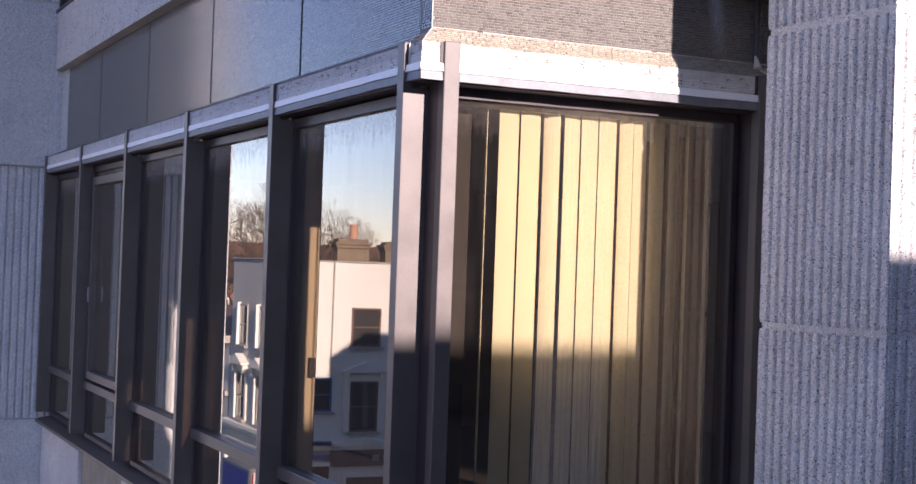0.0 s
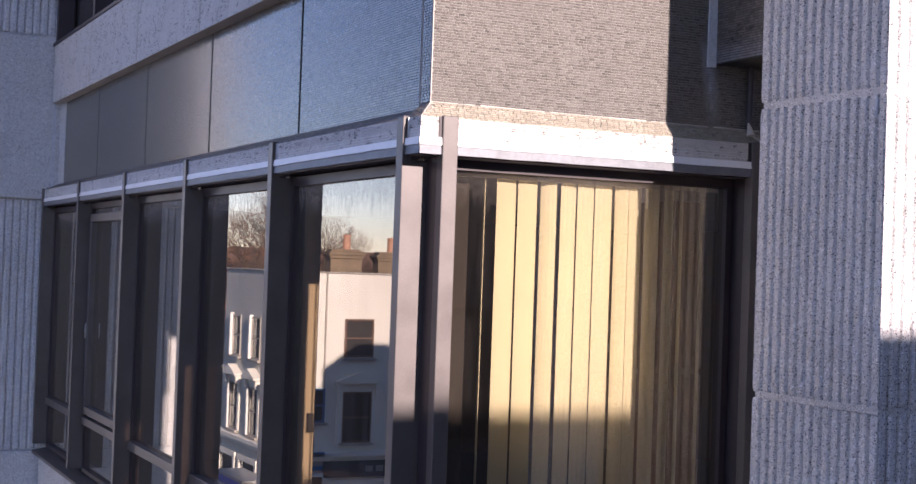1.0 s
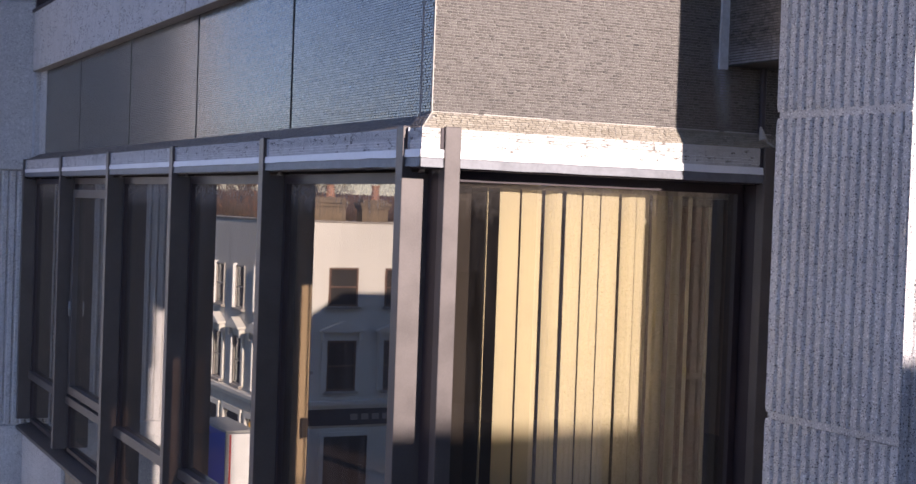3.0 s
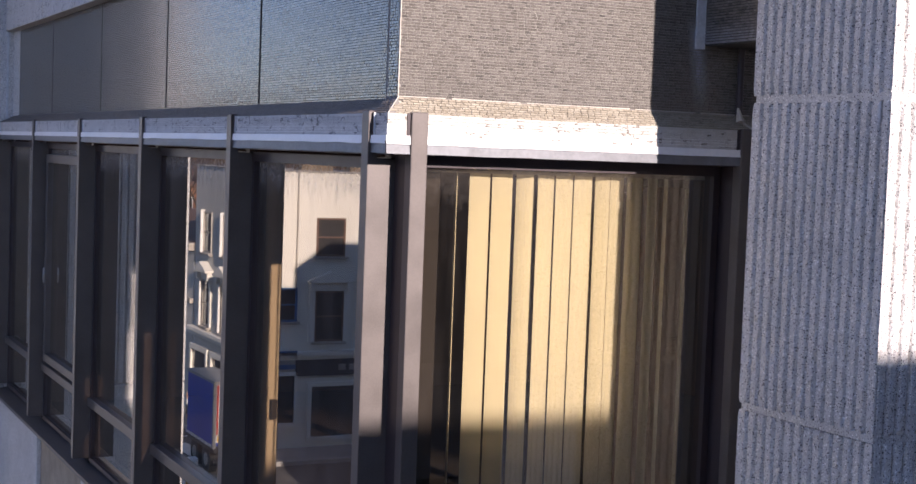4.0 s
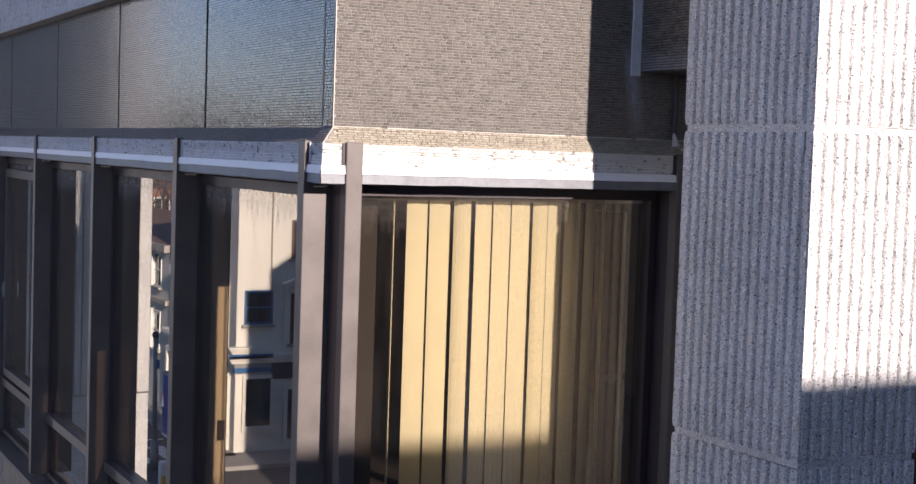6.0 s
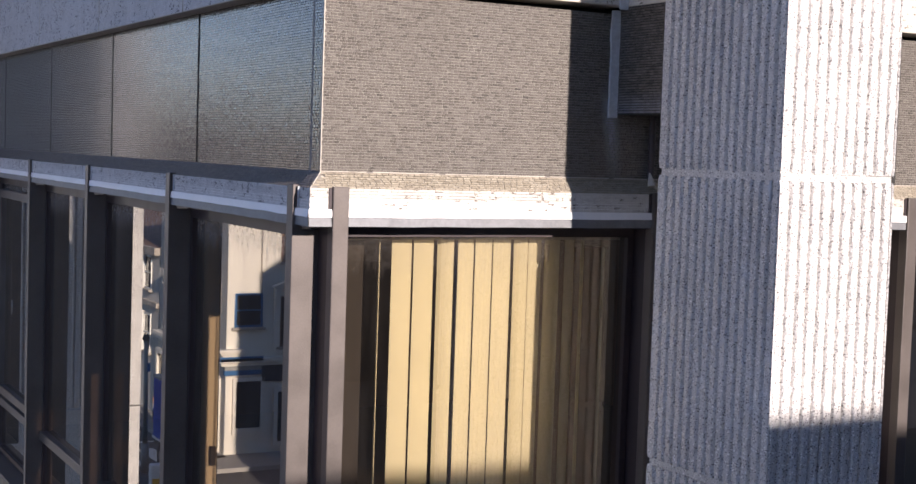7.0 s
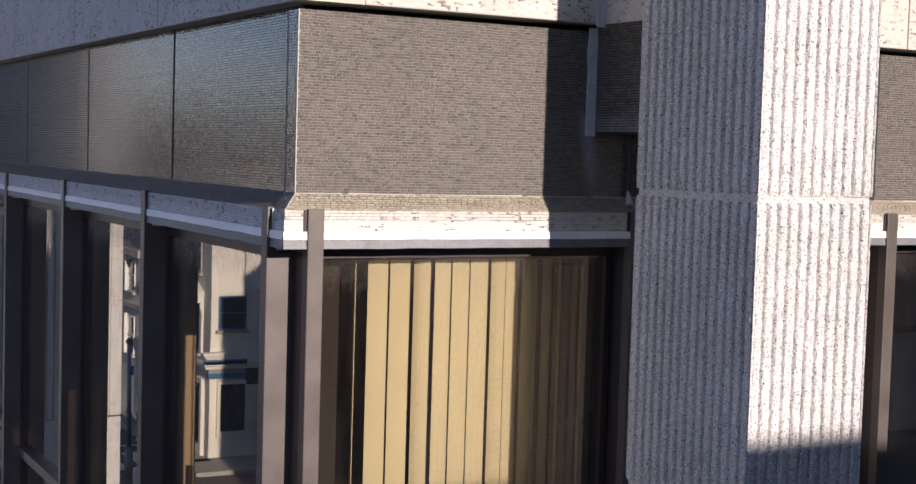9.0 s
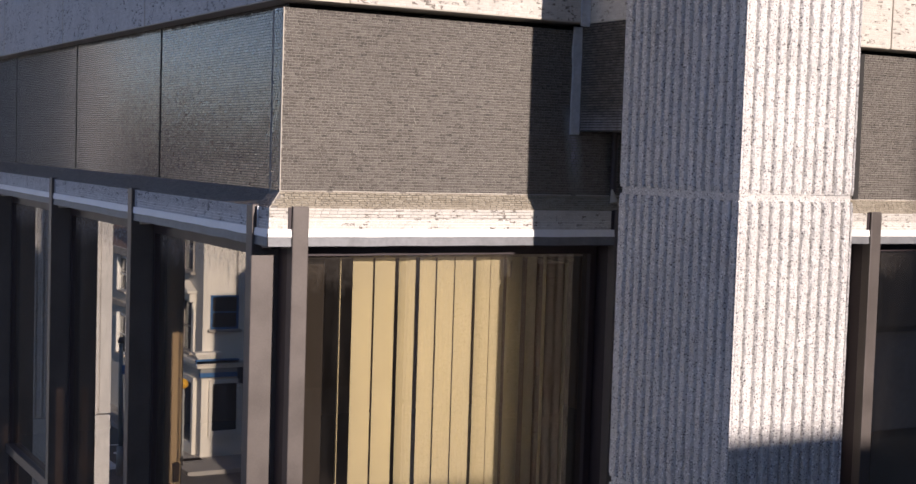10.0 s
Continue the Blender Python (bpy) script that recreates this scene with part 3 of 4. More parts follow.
solid("wall_north", Mesh().box(0.182, X_EAST, 9.16, 9.5, GROUND, 14.0), BACKWALL, "plain rear wall of the office", "wall", kind="structure")


# ---- mullions ----
def mullion(k):
    """A brown fin in front of the glass, notched round the fascia; k counts along the west side."""
    y0, y1 = fin_y(k), BAY * k
    ob = thing("mullion", "brown anodised metal mullion fin standing before the windows", "mullion", "window mullions", at=(0, y0, Z_FIN0))
    top, notch = Z_FIN1 - Z_FIN0, Z_FASC0 - 0.075 - Z_FIN0
    curve = [(0.125 - 0.014 * (1 - math.cos(a)), notch - 0.014 + 0.014 * math.sin(a)) for a in (0, 0.52, 1.05, 1.57)]
    part("fin", Mesh().prism([(-0.010, 0.0), (0.125, 0.0)] + curve + [(0.036, notch), (0.036, top), (-0.010, top)], "y", 0.0, FIN), BRONZE, ob, bevel=0.003)
    part("web", Mesh().box(0.100, XG - 0.003, 0.006, FIN - 0.006, 0.0, Z_HEAD + 0.012 - Z_FIN0), BRONZE, ob)
    part("slot", Mesh().box(XF - 0.0035, XF + 0.02, -0.020, -0.0005, Z_FASC0 + 0.024 - Z_FIN0, Z_FASC1 - Z_FIN0), BRONZE_DARK, ob, "dark gap beside the fin")
    part("slot_seal", Mesh().box(XF - 0.0045, XF + 0.01, -0.024, -0.020, Z_FASC0 + 0.024 - Z_FIN0, Z_FASC1 - Z_FIN0), SEAL, ob, "thin pale sealant line")
    part("bead", Mesh().box(XG - 0.02, XG + 0.04, -0.012, FIN + 0.012, 0.0, Z_HEAD - Z_FIN0), BRONZE_DARK, ob)
    part("cap", Mesh().box(-0.008, 0.034, 0.002, FIN - 0.002, Z_FIN1 - Z_FIN0, Z_FIN1 - Z_FIN0 + 0.003), BRONZE_DARK, ob)
    part("sealant", Mesh().box(XG - 0.022, XG - 0.017, -0.014, -0.0115, 0.0, Z_HEAD - Z_FIN0), SEAL, ob)
    return ob


def mullion_south(x0):
    ob = thing("mullion", "sunlit brown metal mullion fin on the south side", "mullion", "window mullions", at=(x0, -0.236, Z_FIN0))
    part("fin", Mesh().box(0.0, 0.075, 0.0, 0.060, 0.0, Z_FIN1 - Z_FIN0), BRONZE, ob, bevel=0.004)
    part("slot", Mesh().box(-0.014, -0.0005, 0.0145, 0.03, Z_FASC0 - 0.05 - Z_FIN0, Z_FASC1 - Z_FIN0), BRONZE_DARK, ob, "dark gap beside the fin")
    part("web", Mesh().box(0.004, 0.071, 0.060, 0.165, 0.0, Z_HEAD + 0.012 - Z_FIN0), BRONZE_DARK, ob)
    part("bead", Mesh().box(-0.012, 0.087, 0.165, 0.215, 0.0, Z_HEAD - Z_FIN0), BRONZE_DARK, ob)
    return ob


for k in range(6):
    mullion(k)
for x in (0.112, X_PIER - 0.0375, 2 * X_PIER - 0.187):
    mullion_south(x)
solid("corner_post", Mesh().box(0.128, 0.26, -0.062, 0.10, Z_SILL, Z_HEAD), BRONZE_DARK, "dark brown corner post between the two glazed sides", "post", kind="structure")


# ---- windows ----
def frame_west(k, opening):
    y0, y1 = BAY * k, BAY * (k + 1) - FIN
    win = thing(f"window_{k + 1}", "brown-framed window with reflective glass", "window", "west windows", "structure", (XG, y0, Z_SILL))
    h = Z_HEAD - Z_SILL
    zt = Z_TRANS - Z_SILL
    w = y1 - y0
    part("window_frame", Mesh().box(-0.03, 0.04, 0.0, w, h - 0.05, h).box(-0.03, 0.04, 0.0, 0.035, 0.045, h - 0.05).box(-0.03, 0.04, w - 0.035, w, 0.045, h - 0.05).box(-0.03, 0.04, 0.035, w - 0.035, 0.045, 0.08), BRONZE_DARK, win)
    part("transom", Mesh().box(-0.055, 0.04, 0.0, w, zt - 0.035, zt + 0.035), BRONZE, win, bevel=0.004)
    p = part("pane", Mesh().quad((0, 0.03, zt + 0.03), (0, w - 0.03, zt + 0.03), (0, w - 0.03, h - 0.04), (0, 0.03, h - 0.04)), PANE, win)
    q = part("pane", Mesh().quad((0, 0.03, 0.05), (0, w - 0.03, 0.05), (0, w - 0.03, zt - 0.03), (0, 0.03, zt - 0.03)), PANE, win)
    if opening:
        a, b, lo, hi = 0.05, w - 0.05, zt + 0.06, h - 0.10
        leaf = part("casement", Mesh().box(-0.05, 0.02, a, b, lo, lo + 0.07).box(-0.05, 0.02, a, b, hi - 0.07, hi).box(-0.05, 0.02, a, a + 0.07, lo + 0.07, hi - 0.07).box(-0.05, 0.02, b - 0.07, b, lo + 0.07, hi - 0.07), BRONZE, win, bevel=0.004)
        part("handle", Mesh().prism([(b - 0.055, 1.32), (b - 0.035, 1.25), (b - 0.015, 1.32), (b - 0.035, 1.39)], "x", -0.068, -0.050), CHROME, leaf, "small worn metal catch", 0.005)
    return win


for k in range(5):
    frame_west(k, k == 3)


def frame_south(n, x0, x1):
    win = thing(f"window_{n}", "brown-framed tinted window in the sunlit south side", "window", "south windows", "structure", (x0, YG, Z_SILL))
    h, w = Z_HEAD - Z_SILL, x1 - x0
    part("window_frame", Mesh().box(0.0, w, -0.03, 0.04, h - 0.035, h + 0.012).box(0.0, 0.02, -0.03, 0.04, 0.045, h - 0.035).box(w - 0.035, w, -0.03, 0.04, 0.045, h - 0.035).box(0.02, w - 0.035, -0.03, 0.04, 0.045, 0.085), BRONZE_DARK, win)
    p = part("pane", Mesh().quad((0.015, 0, 0.05), (w - 0.03, 0, 0.05), (w - 0.03, 0, h - 0.03), (0.015, 0, h - 0.03)), PANE_S, win)
    return win


frame_south(6, 0.19, X_PIER - 0.04)
frame_south(7, X_PIER + 0.04, 2 * X_PIER - 0.19)
frame_south(8, 2 * X_PIER - 0.11, X_EAST - 0.1)


# ---- blinds ----
def slat_mesh(width, height):
    """A hanging strip, slightly bowed across."""
    m = Mesh()
    n = 5
    pts = [(width * (i / n - 0.5), 0.006 * (1 - (2 * i / n - 1) ** 2)) for i in range(n + 1)]
    for (a, c), (b, d) in zip(pts, pts[1:]):
        m.quad((a, -c, -height), (b, -d, -height), (b, -d, 0), (a, -c, 0))
        m.quad((a, -c + 0.001, 0), (b, -d + 0.001, 0), (b, -d + 0.001, -height), (a, -c + 0.001, -height))
    return m


blind = thing("vertical_blind", "cream fabric vertical blind hanging half turned behind the glass", "blind", "window blinds", at=(0.2, 0.03, 8.745))
part("rail", Mesh().box(0.0, 1.62, -0.02, 0.02, 0.0, 0.03), RAIL, blind)
SLATS = [(0.575, 0.106, 4), (0.688, 0.106, 3), (0.803, 0.078, -24), (0.912, 0.092, 8), (1.008, 0.096, 5), (1.108, 0.098, 2), (1.213, 0.07, -18), (1.292, 0.078, 6), (1.39, 0.09, 4), (1.49, 0.075, 20), (0.458, 0.022, 80), (1.565, 0.05, 74)]
for i, (x, w, turn) in enumerate(SLATS):
    s = part("slat", slat_mesh(w, 2.36), SLAT, blind, smooth=True)
    s.matrix_local = pose(x - 0.2, 0.0, 0.0, 0, 0, turn)
part("chain_knob", Mesh().tube((1.335 - 0.2, -0.045, -0.10), (1.335 - 0.2, -0.045, -0.02), 0.008, 0.012, 8), RAIL, blind)

# made-up brown panel, coloured like blind slats in the pier's shade
cupboard = thing("cupboard", "brown timber panel standing in for shaded blind slats", "cupboard", at=(1.60, 0.14, 6.2))
part("side_panel", Mesh().box(0.0, 0.155, 0.0, 0.5, 0.0, 2.50), BROWNWOOD, cupboard, bevel=0.003)
part("edge_strip", Mesh().box(0.158, 0.172, -0.004, 0.5, 0.0, 2.50), SLAT, cupboard, "pale strip standing in for a thin lit line")
# added post, wide enough to keep the sun off the west mullion web
solid("inner_post", Mesh().box(0.262, 0.40, 0.07, 0.15, 6.2, 8.86), DARKWOOD, "dark post added inside the corner window to stop stray sun", "post", kind="structure")
blind_w = thing("vertical_blind", "cream vertical blind drawn open behind the corner window", "blind", "window blinds", at=(0.255, 0.2, 8.745))
part("rail", Mesh().box(-0.02, 0.02, -0.1, 1.82, 0.0, 0.03), RAIL, blind_w)
for i in range(4):
    s = part("slat", slat_mesh(0.07, 2.35), SLAT, blind_w, smooth=True)
    s.matrix_local = pose(-0.020 - 0.005 * i, 1.49 + 0.030 * i, 0.0, 0, 0, 3 + 4 * math.sin(i * 2.3))
part("clip", Mesh().box(-0.030, 0.000, 1.455, 1.480, -1.37, -1.265), BLACK, blind_w, "black blind clip")


# ---- concrete piers ----
def ribbed(loop, z0, z1, pitch, depth, seed, worn=0.0028):
    """A block whose sides carry upright rounded ribs. loop: corners in plan, anticlockwise."""
    rng = np.random.default_rng(seed)
    ring, corner = [], []
    for (ax, ay), (bx, by) in zip(loop, loop[1:] + loop[:1]):
        side = math.hypot(bx - ax, by - ay)
        n = max(1, round(side / pitch))
        ux, uy = (bx - ax) / side, (by - ay) / side
        nx, ny = uy, -ux
        for i in range(n):
            for f, d in ((0.0, 1.0), (0.09, 1.0), (0.17, 0.3), (0.26, 0.0), (0.74, 0.0), (0.83, 0.3), (0.91, 1.0)):
                if i == 0 and f < 0.2:
                    d = 0.0 if f == 0 else 0.3
                s = (i + f) / n * side
                corner.append((i == 0 and f < 0.3) or (i == n - 1 and f > 0.9))
                ring.append((ax + ux * s - nx * depth * d, ay + uy * s - ny * depth * d, nx, ny, d))
    rows = int((z1 - z0) / 0.02)
    n = len(ring)
    m = Mesh()
    jit = rng.normal(0, 1, (rows + 1, n))
    for r in range(rows + 1):
        z = z0 + (z1 - z0) * r / rows
        inset = 0.005 if r in (0, rows) else 0.0
        for i, (x, y, nx, ny, d) in enumerate(ring):
            q = worn * (0.25 if corner[i] else 1.0) * (0.5 * jit[r, i] + 0.9 * noise.noise((x * 40, y * 40, z * 40)) - 0.3) - inset
            m.v.append((x + nx * q, y + ny * q, z))
    for r in range(rows):
        for i in range(n):
            j = (i + 1) % n
            m.f.append((r * n + i, r * n + j, (r + 1) * n + j, (r + 1) * n + i))
    m.f.append(tuple(range(n - 1, -1, -1)))
    m.f.append(tuple(rows * n + i for i in range(n)))
    return m


pier = thing("concrete_pier", "free-standing ribbed exposed-aggregate concrete pier before the facade", "pier", at=(X_PIER - 0.037, -1.094, GROUND))
plan = [(-0.32, 0.39), (-0.305, -0.405), (0.305, -0.405), (0.32, 0.39)]
tops = [9.10 + 1.30 * i for i in range(-9, 4)]
for i, (a, b) in enumerate(zip(tops, tops[1:])):
    if b < 6:
        m = ribbed(plan, a - GROUND + 0.014, b - GROUND - 0.014, 0.2, 0.008, i)
    else:
        m = ribbed(plan, a - GROUND + 0.014, b - GROUND - 0.014, 0.056, 0.016, i)
    part("block", m, CONCRETE, pier)
for z in tops[1:-1]:
    part("mortar_joint", Mesh().prism([(-0.312, 0.382), (-0.297, -0.397), (0.297, -0.397), (0.312, 0.382)], "z", z - GROUND - 0.018, z - GROUND + 0.018), SMOOTH, pier, bevel=0.004)
m = Mesh()
rng = random.Random(9)
for i in range(14):
    h = 9.10 - GROUND - 0.02 - 0.006 * i
    w = 0.016 * math.sin(0.35 + 2.6 * i / 14) + 0.003 * rng.random()
    m.tube((-0.300, -0.345 + 0.004 * math.sin(i * 1.7), h), (-0.303, -0.345, h - 0.007), w * 0.55, w * 0.5, 7)
part("patch", m, SEAL, pier, "pale ragged filler in a chipped corner")
part("core", Mesh().prism([(-0.301, 0.371), (-0.286, -0.386), (0.286, -0.386), (0.301, 0.371)], "z", max(0.0, tops[0] - GROUND), 14.0 - GROUND), SMOOTH, pier)

# brick nib that ties the pier to the wall, its beam and its sealant joint
nib = solid("nib_wall", Mesh().box(1.60, 2.06, -0.70, -0.168, 9.36, Z_BEAM), DARKMORTAR, "dark brick nib tying the pier to the wall", "wall", kind="structure")
m = Mesh()
courses(m, (1.60, -0.17, 9.365), (0, -1, 0), (0, 0, 1), (-1, 0, 0), 0.52, Z_BEAM - 9.37, 0.030, 0.0125, 0.0022, 0.003, 41)
tagged(part("brick_courses", m, BRICK, nib), kind="stuff")
beam = solid("nib_beam", Mesh().box(1.603, 2.057, -0.72, -0.20, Z_BEAM, Z_BEAM1), PALEMORTAR, "pale beam returning over the nib", "beam", kind="structure")
m = Mesh()
courses(m, (1.603, -0.22, Z_BEAM + 0.006), (0, -1, 0), (0, 0, 1), (-1, 0, 0), 0.49, Z_BEAM1 - Z_BEAM - 0.01, 0.034, 0.0125, 0.0012, 0.0008, 42)
tagged(part("brick_courses", m, WHITEMOSAIC, beam), kind="stuff")
m = Mesh()
for i in range(34):
    a, b = 9.345 + 0.03 * i, 9.345 + 0.03 * (i + 1)
    w = 0.024 + 0.006 * noise.noise((0, 0, a * 9))
    y = -0.178 - (0.06 if a > Z_BEAM - 0.02 else 0.0)
    m.box(1.575 - w, 1.575 + w, y, y + 0.012, a, b)
solid("sealant_joint", m, SEAL, "rough white sealant strip in the inner corner", "sealant", kind="structure")
solid("drain_pipe", Mesh().tube((1.80, -0.190, 9.06), (1.80, -0.190, 9.36), 0.016, 0.016, 12), BRONZE_DARK, "thin dark pipe under the nib", "pipe")

m = Mesh()
for i in range(5):
    m.tube((1.79, -0.196 - 0.004 * i, 9.085 - 0.012 * i), (1.79, -0.200 - 0.004 * i, 9.070 - 0.012 * i), 0.006 + 0.003 * i, 0.008 + 0.003 * i, 9)
m.tube((1.80, -0.200, 9.030), (1.86, -0.232, 8.985), 0.006, 0.005, 8)
solid("mortar_lump", m, PALEMORTAR, "pale mortar lump round the foot of the pipe", "mortar", kind="structure")

# far pier at the end of the west side: smooth, ribbed, smooth
far = thing("concrete_pier", "broad concrete pier with smooth and ribbed blocks closing the window row", "pier", at=(-0.75, 9.6, GROUND))
FX0, FX1, FY = -0.92, 0.93, -0.42
part("block", Mesh().box(FX0, FX1, FY, 0.6, 0.0, 6.32 - GROUND), SMOOTH, far, bevel=0.012)
part("block", ribbed([(FX0 + 0.12, 0.6), (FX0 + 0.12, FY + 0.02), (FX1, FY + 0.02), (FX1, 0.6)], 6.335 - GROUND, 8.87 - GROUND, 0.075, 0.016, 77), CONCRETE, far)
part("edge", Mesh().box(FX0, FX0 + 0.125, FY, 0.6, 6.335 - GROUND, 8.87 - GROUND), SMOOTH, far, bevel=0.01)
part("block", Mesh().box(FX0, FX1 + 0.10, FY - 0.01, 0.6, 8.885 - GROUND, 10.56 - GROUND), SMOOTH, far, bevel=0.012)
part("block", ribbed([(FX0, 0.6), (FX0, FY + 0.02), (FX1 + 0.05, FY + 0.02), (FX1 + 0.05, 0.6)], 10.58 - GROUND, 13.0 - GROUND, 0.075, 0.016, 78), CONCRETE, far)
part("core", Mesh().box(FX0 + 0.14, FX1 - 0.02, FY + 0.045, 0.58, 0.0, 13.0 - GROUND), SMOOTH, far)
part("sealant", Mesh().box(0.83, 0.85, FY - 0.017, FY - 0.008, 8.9 - GROUND, 10.5 - GROUND), SEAL, far)
solid("wall_return", Mesh().box(0.148, 0.30, Y_END - 0.002, 9.17, 8.99, Z_BEAM + 0.0), SMOOTH, "speckled concrete strip between spandrel and pier", "wall", kind="structure")


# ---- across the street: stucco terrace ----
TX, TY, T_ROOF = -14.2, 42.6, 8.15
terrace = thing("stucco_terrace", "three-storey white stucco corner house with pedimented windows and a shop", "house", at=(TX, TY, GROUND))
H = T_ROOF - GROUND
part("wall", Mesh().box(-17.0, -0.02, 0.0, 0.4, 0.0, H - 0.12), STUCCO, terrace, "sunlit white stucco end wall")
part("wall", Mesh().box(-0.4, 0.0, 0.004, 8.2, 0.0, H - 0.12), STUCCOGREY, terrace, "grey stucco street wall")
part("wall", Mesh().box(-17.0, -0.4, 7.8, 8.2, 0.0, H - 0.12), STUCCOGREY, terrace)
part("roof", Mesh().box(-16.9, -0.4, 0.3, 7.8, H - 0.7, H - 0.5), SLATE, terrace)
part("coping", Mesh().box(-17.05, 0.06, -0.06, 0.45, H - 0.12, H - 0.06).box(-0.45, 0.06, 0.45, 8.25, H - 0.12, H - 0.06), STAIN, terrace, bevel=0.02)
part("pipe", Mesh().tube((-1.25, -0.06, 5.9), (-1.25, -0.06, H - 0.12), 0.03, 0.03, 8), STAIN, terrace)


def sash(parent, face, at, z0, z1, width, paint, pediment):
    """A sash window set into a wall of the terrace. face: 'a' looks south, 'b' looks to the street."""
    def put(a0, a1, d0, d1, h0, h1):
        return (a0, a1, -d1, -d0, h0, h1) if face == "a" else (d0, d1, a0, a1, h0, h1)
    h = z1 - z0
    w = width / 2
    win = new("window")
    win.parent = parent
    win.location = (at, 0, z0 - GROUND) if face == "a" else (0, at, z0 - GROUND)
    win.empty_display_size = 0.1
    part("pane", Mesh().box(*put(-w + 0.05, w - 0.05, 0.002, 0.010, 0.05, h - 0.05)), DARKGLASS, win)
    fr = Mesh().box(*put(-w, w, 0.004, 0.05, h - 0.07, h)).box(*put(-w, w, 0.004, 0.05, 0, 0.07)).box(*put(-w, -w + 0.07, 0.004, 0.05, 0.07, h - 0.07)).box(*put(w - 0.07, w, 0.004, 0.05, 0.07, h - 0.07))
    part("window_frame", fr.box(*put(-w + 0.07, w - 0.07, 0.004, 0.04, h * 0.48, h * 0.48 + 0.05)), paint, win)
    part("sill", Mesh().box(*put(-w - 0.1, w + 0.1, 0.0, 0.16, -0.10, 0.0)), STAIN, win, bevel=0.01)
    if face == "b":
        part("reveal", Mesh().box(*put(w, w + 0.12, 0.0, 0.16, 0.0, h + 0.05)), WHITEPAINT, win)
    if pediment:
        o = [(-w - 0.32, h + 0.30), (w + 0.32, h + 0.30), (w + 0.32, h + 0.38), (0, h + 0.72), (-w - 0.32, h + 0.38)]
        m = Mesh()
        if face == "a":
            m.prism(o, "y", -0.28, 0.0)
        else:
            m.prism(o, "x", 0.0, 0.34)
        part("pediment", m, STUCCO, win, bevel=0.02)
        for s in (-1, 1):
            c = s * (w + 0.16)
            part("bracket", Mesh().box(*put(c - 0.09, c + 0.09, 0.0, 0.24, h - 0.02, h + 0.30)).box(*put(c - 0.07, c + 0.07, 0.0, 0.13, h - 0.30, h - 0.02)), STUCCO, win, bevel=0.03)
        part("architrave", Mesh().box(*put(-w - 0.22, -w, 0.0, 0.08, 0.0, h + 0.30)).box(*put(w, w + 0.22, 0.0, 0.08, 0.0, h + 0.30)).box(*put(-w, w, 0.0, 0.08, h, h + 0.30)), STUCCO, win)
    return win


for i in range(6):
    x = -2.55 - 2.2 * i
    sash(terrace, "a", x, 5.02, 6.41, 1.12, SASH, False)
    sash(terrace, "a", x, 1.95, 3.78, 1.12, SASH, True)
sash(terrace, "a", -0.80, 2.69, 3.90, 1.05, BLUEPAINT, False)
for i in range(3):
    y = 1.5 + 2.5 * i
    sash(terrace, "b", y, 4.65, 6.27, 1.0, STAIN, False)
    sash(terrace, "b", y, 1.75, 3.60, 1.0, STAIN, True)
part("cornice", Mesh().box(-17.0, 0.30, -0.30, 0.0, 3.45, 3.62).box(-17.0, 0.22, -0.20, 0.0, 3.32, 3.45).box(0.0, 0.30, 0.0, 8.2, 3.45, 3.62).box(0.0, 0.22, 0.0, 8.2, 3.32, 3.45), STUCCO, terrace, bevel=0.02)
sign = part("sign_board", Mesh().box(-17.0, -1.32, -0.12, 0.0, 2.72, 3.32), SHOPDARK, terrace, "dark painted shop sign board")
for i in range(5):
    part("lettering_bar", Mesh().box(-4.9 + 0.42 * i, -4.62 + 0.42 * i, -0.135, -0.12, 2.90, 3.12), SIGNPALE, sign)
for i in range(4):
    x = -1.95 - 2.9 * i
    shop = part("shop_window", Mesh().box(x - 1.7, x, -0.05, -0.01, 0.5, 2.32), DARKGLASS, terrace, "dark shop window")
    part("shop_frame", Mesh().box(x - 1.85, x + 0.15, -0.12, 0.0, 2.32, 2.47).box(x - 1.85, x - 1.7, -0.12, 0.0, 0.35, 2.32).box(x, x + 0.15, -0.12, 0.0, 0.35, 2.32).box(x - 1.7, x, -0.12, 0.0, 0.35, 0.5), STUCCO, shop)
part("corner_cap", Mesh().box(-0.6, 0.20, -0.22, 0.0, 3.66, 3.74).box(-0.6, 0.28, -0.30, 0.0, 3.74, 3.82).box(-0.6, 0.36, -0.38, 0.0, 3.82, 3.92), STUCCO, terrace, "stepped stucco cap on the corner", 0.01)
part("sign_board", Mesh().box(-1.29, 0.08, -0.13, 0.0, 2.98, 3.50), LORRYGREY, terrace, "plain grey sign board")
corner_shop = part("shop_window", Mesh().box(-1.30, -0.38, -0.05, -0.01, 1.05, 2.75), DARKGLASS, terrace, "dark shop window")
part("shop_frame", Mesh().box(-1.42, -0.26, -0.12, 0.0, 2.75, 2.90).box(-1.42, -1.30, -0.12, 0.0, 0.85, 2.75).box(-0.38, -0.26, -0.12, 0.0, 0.85, 2.75).box(-1.30, -0.38, -0.12, 0.0, 0.85, 1.05), STUCCO, corner_shop)
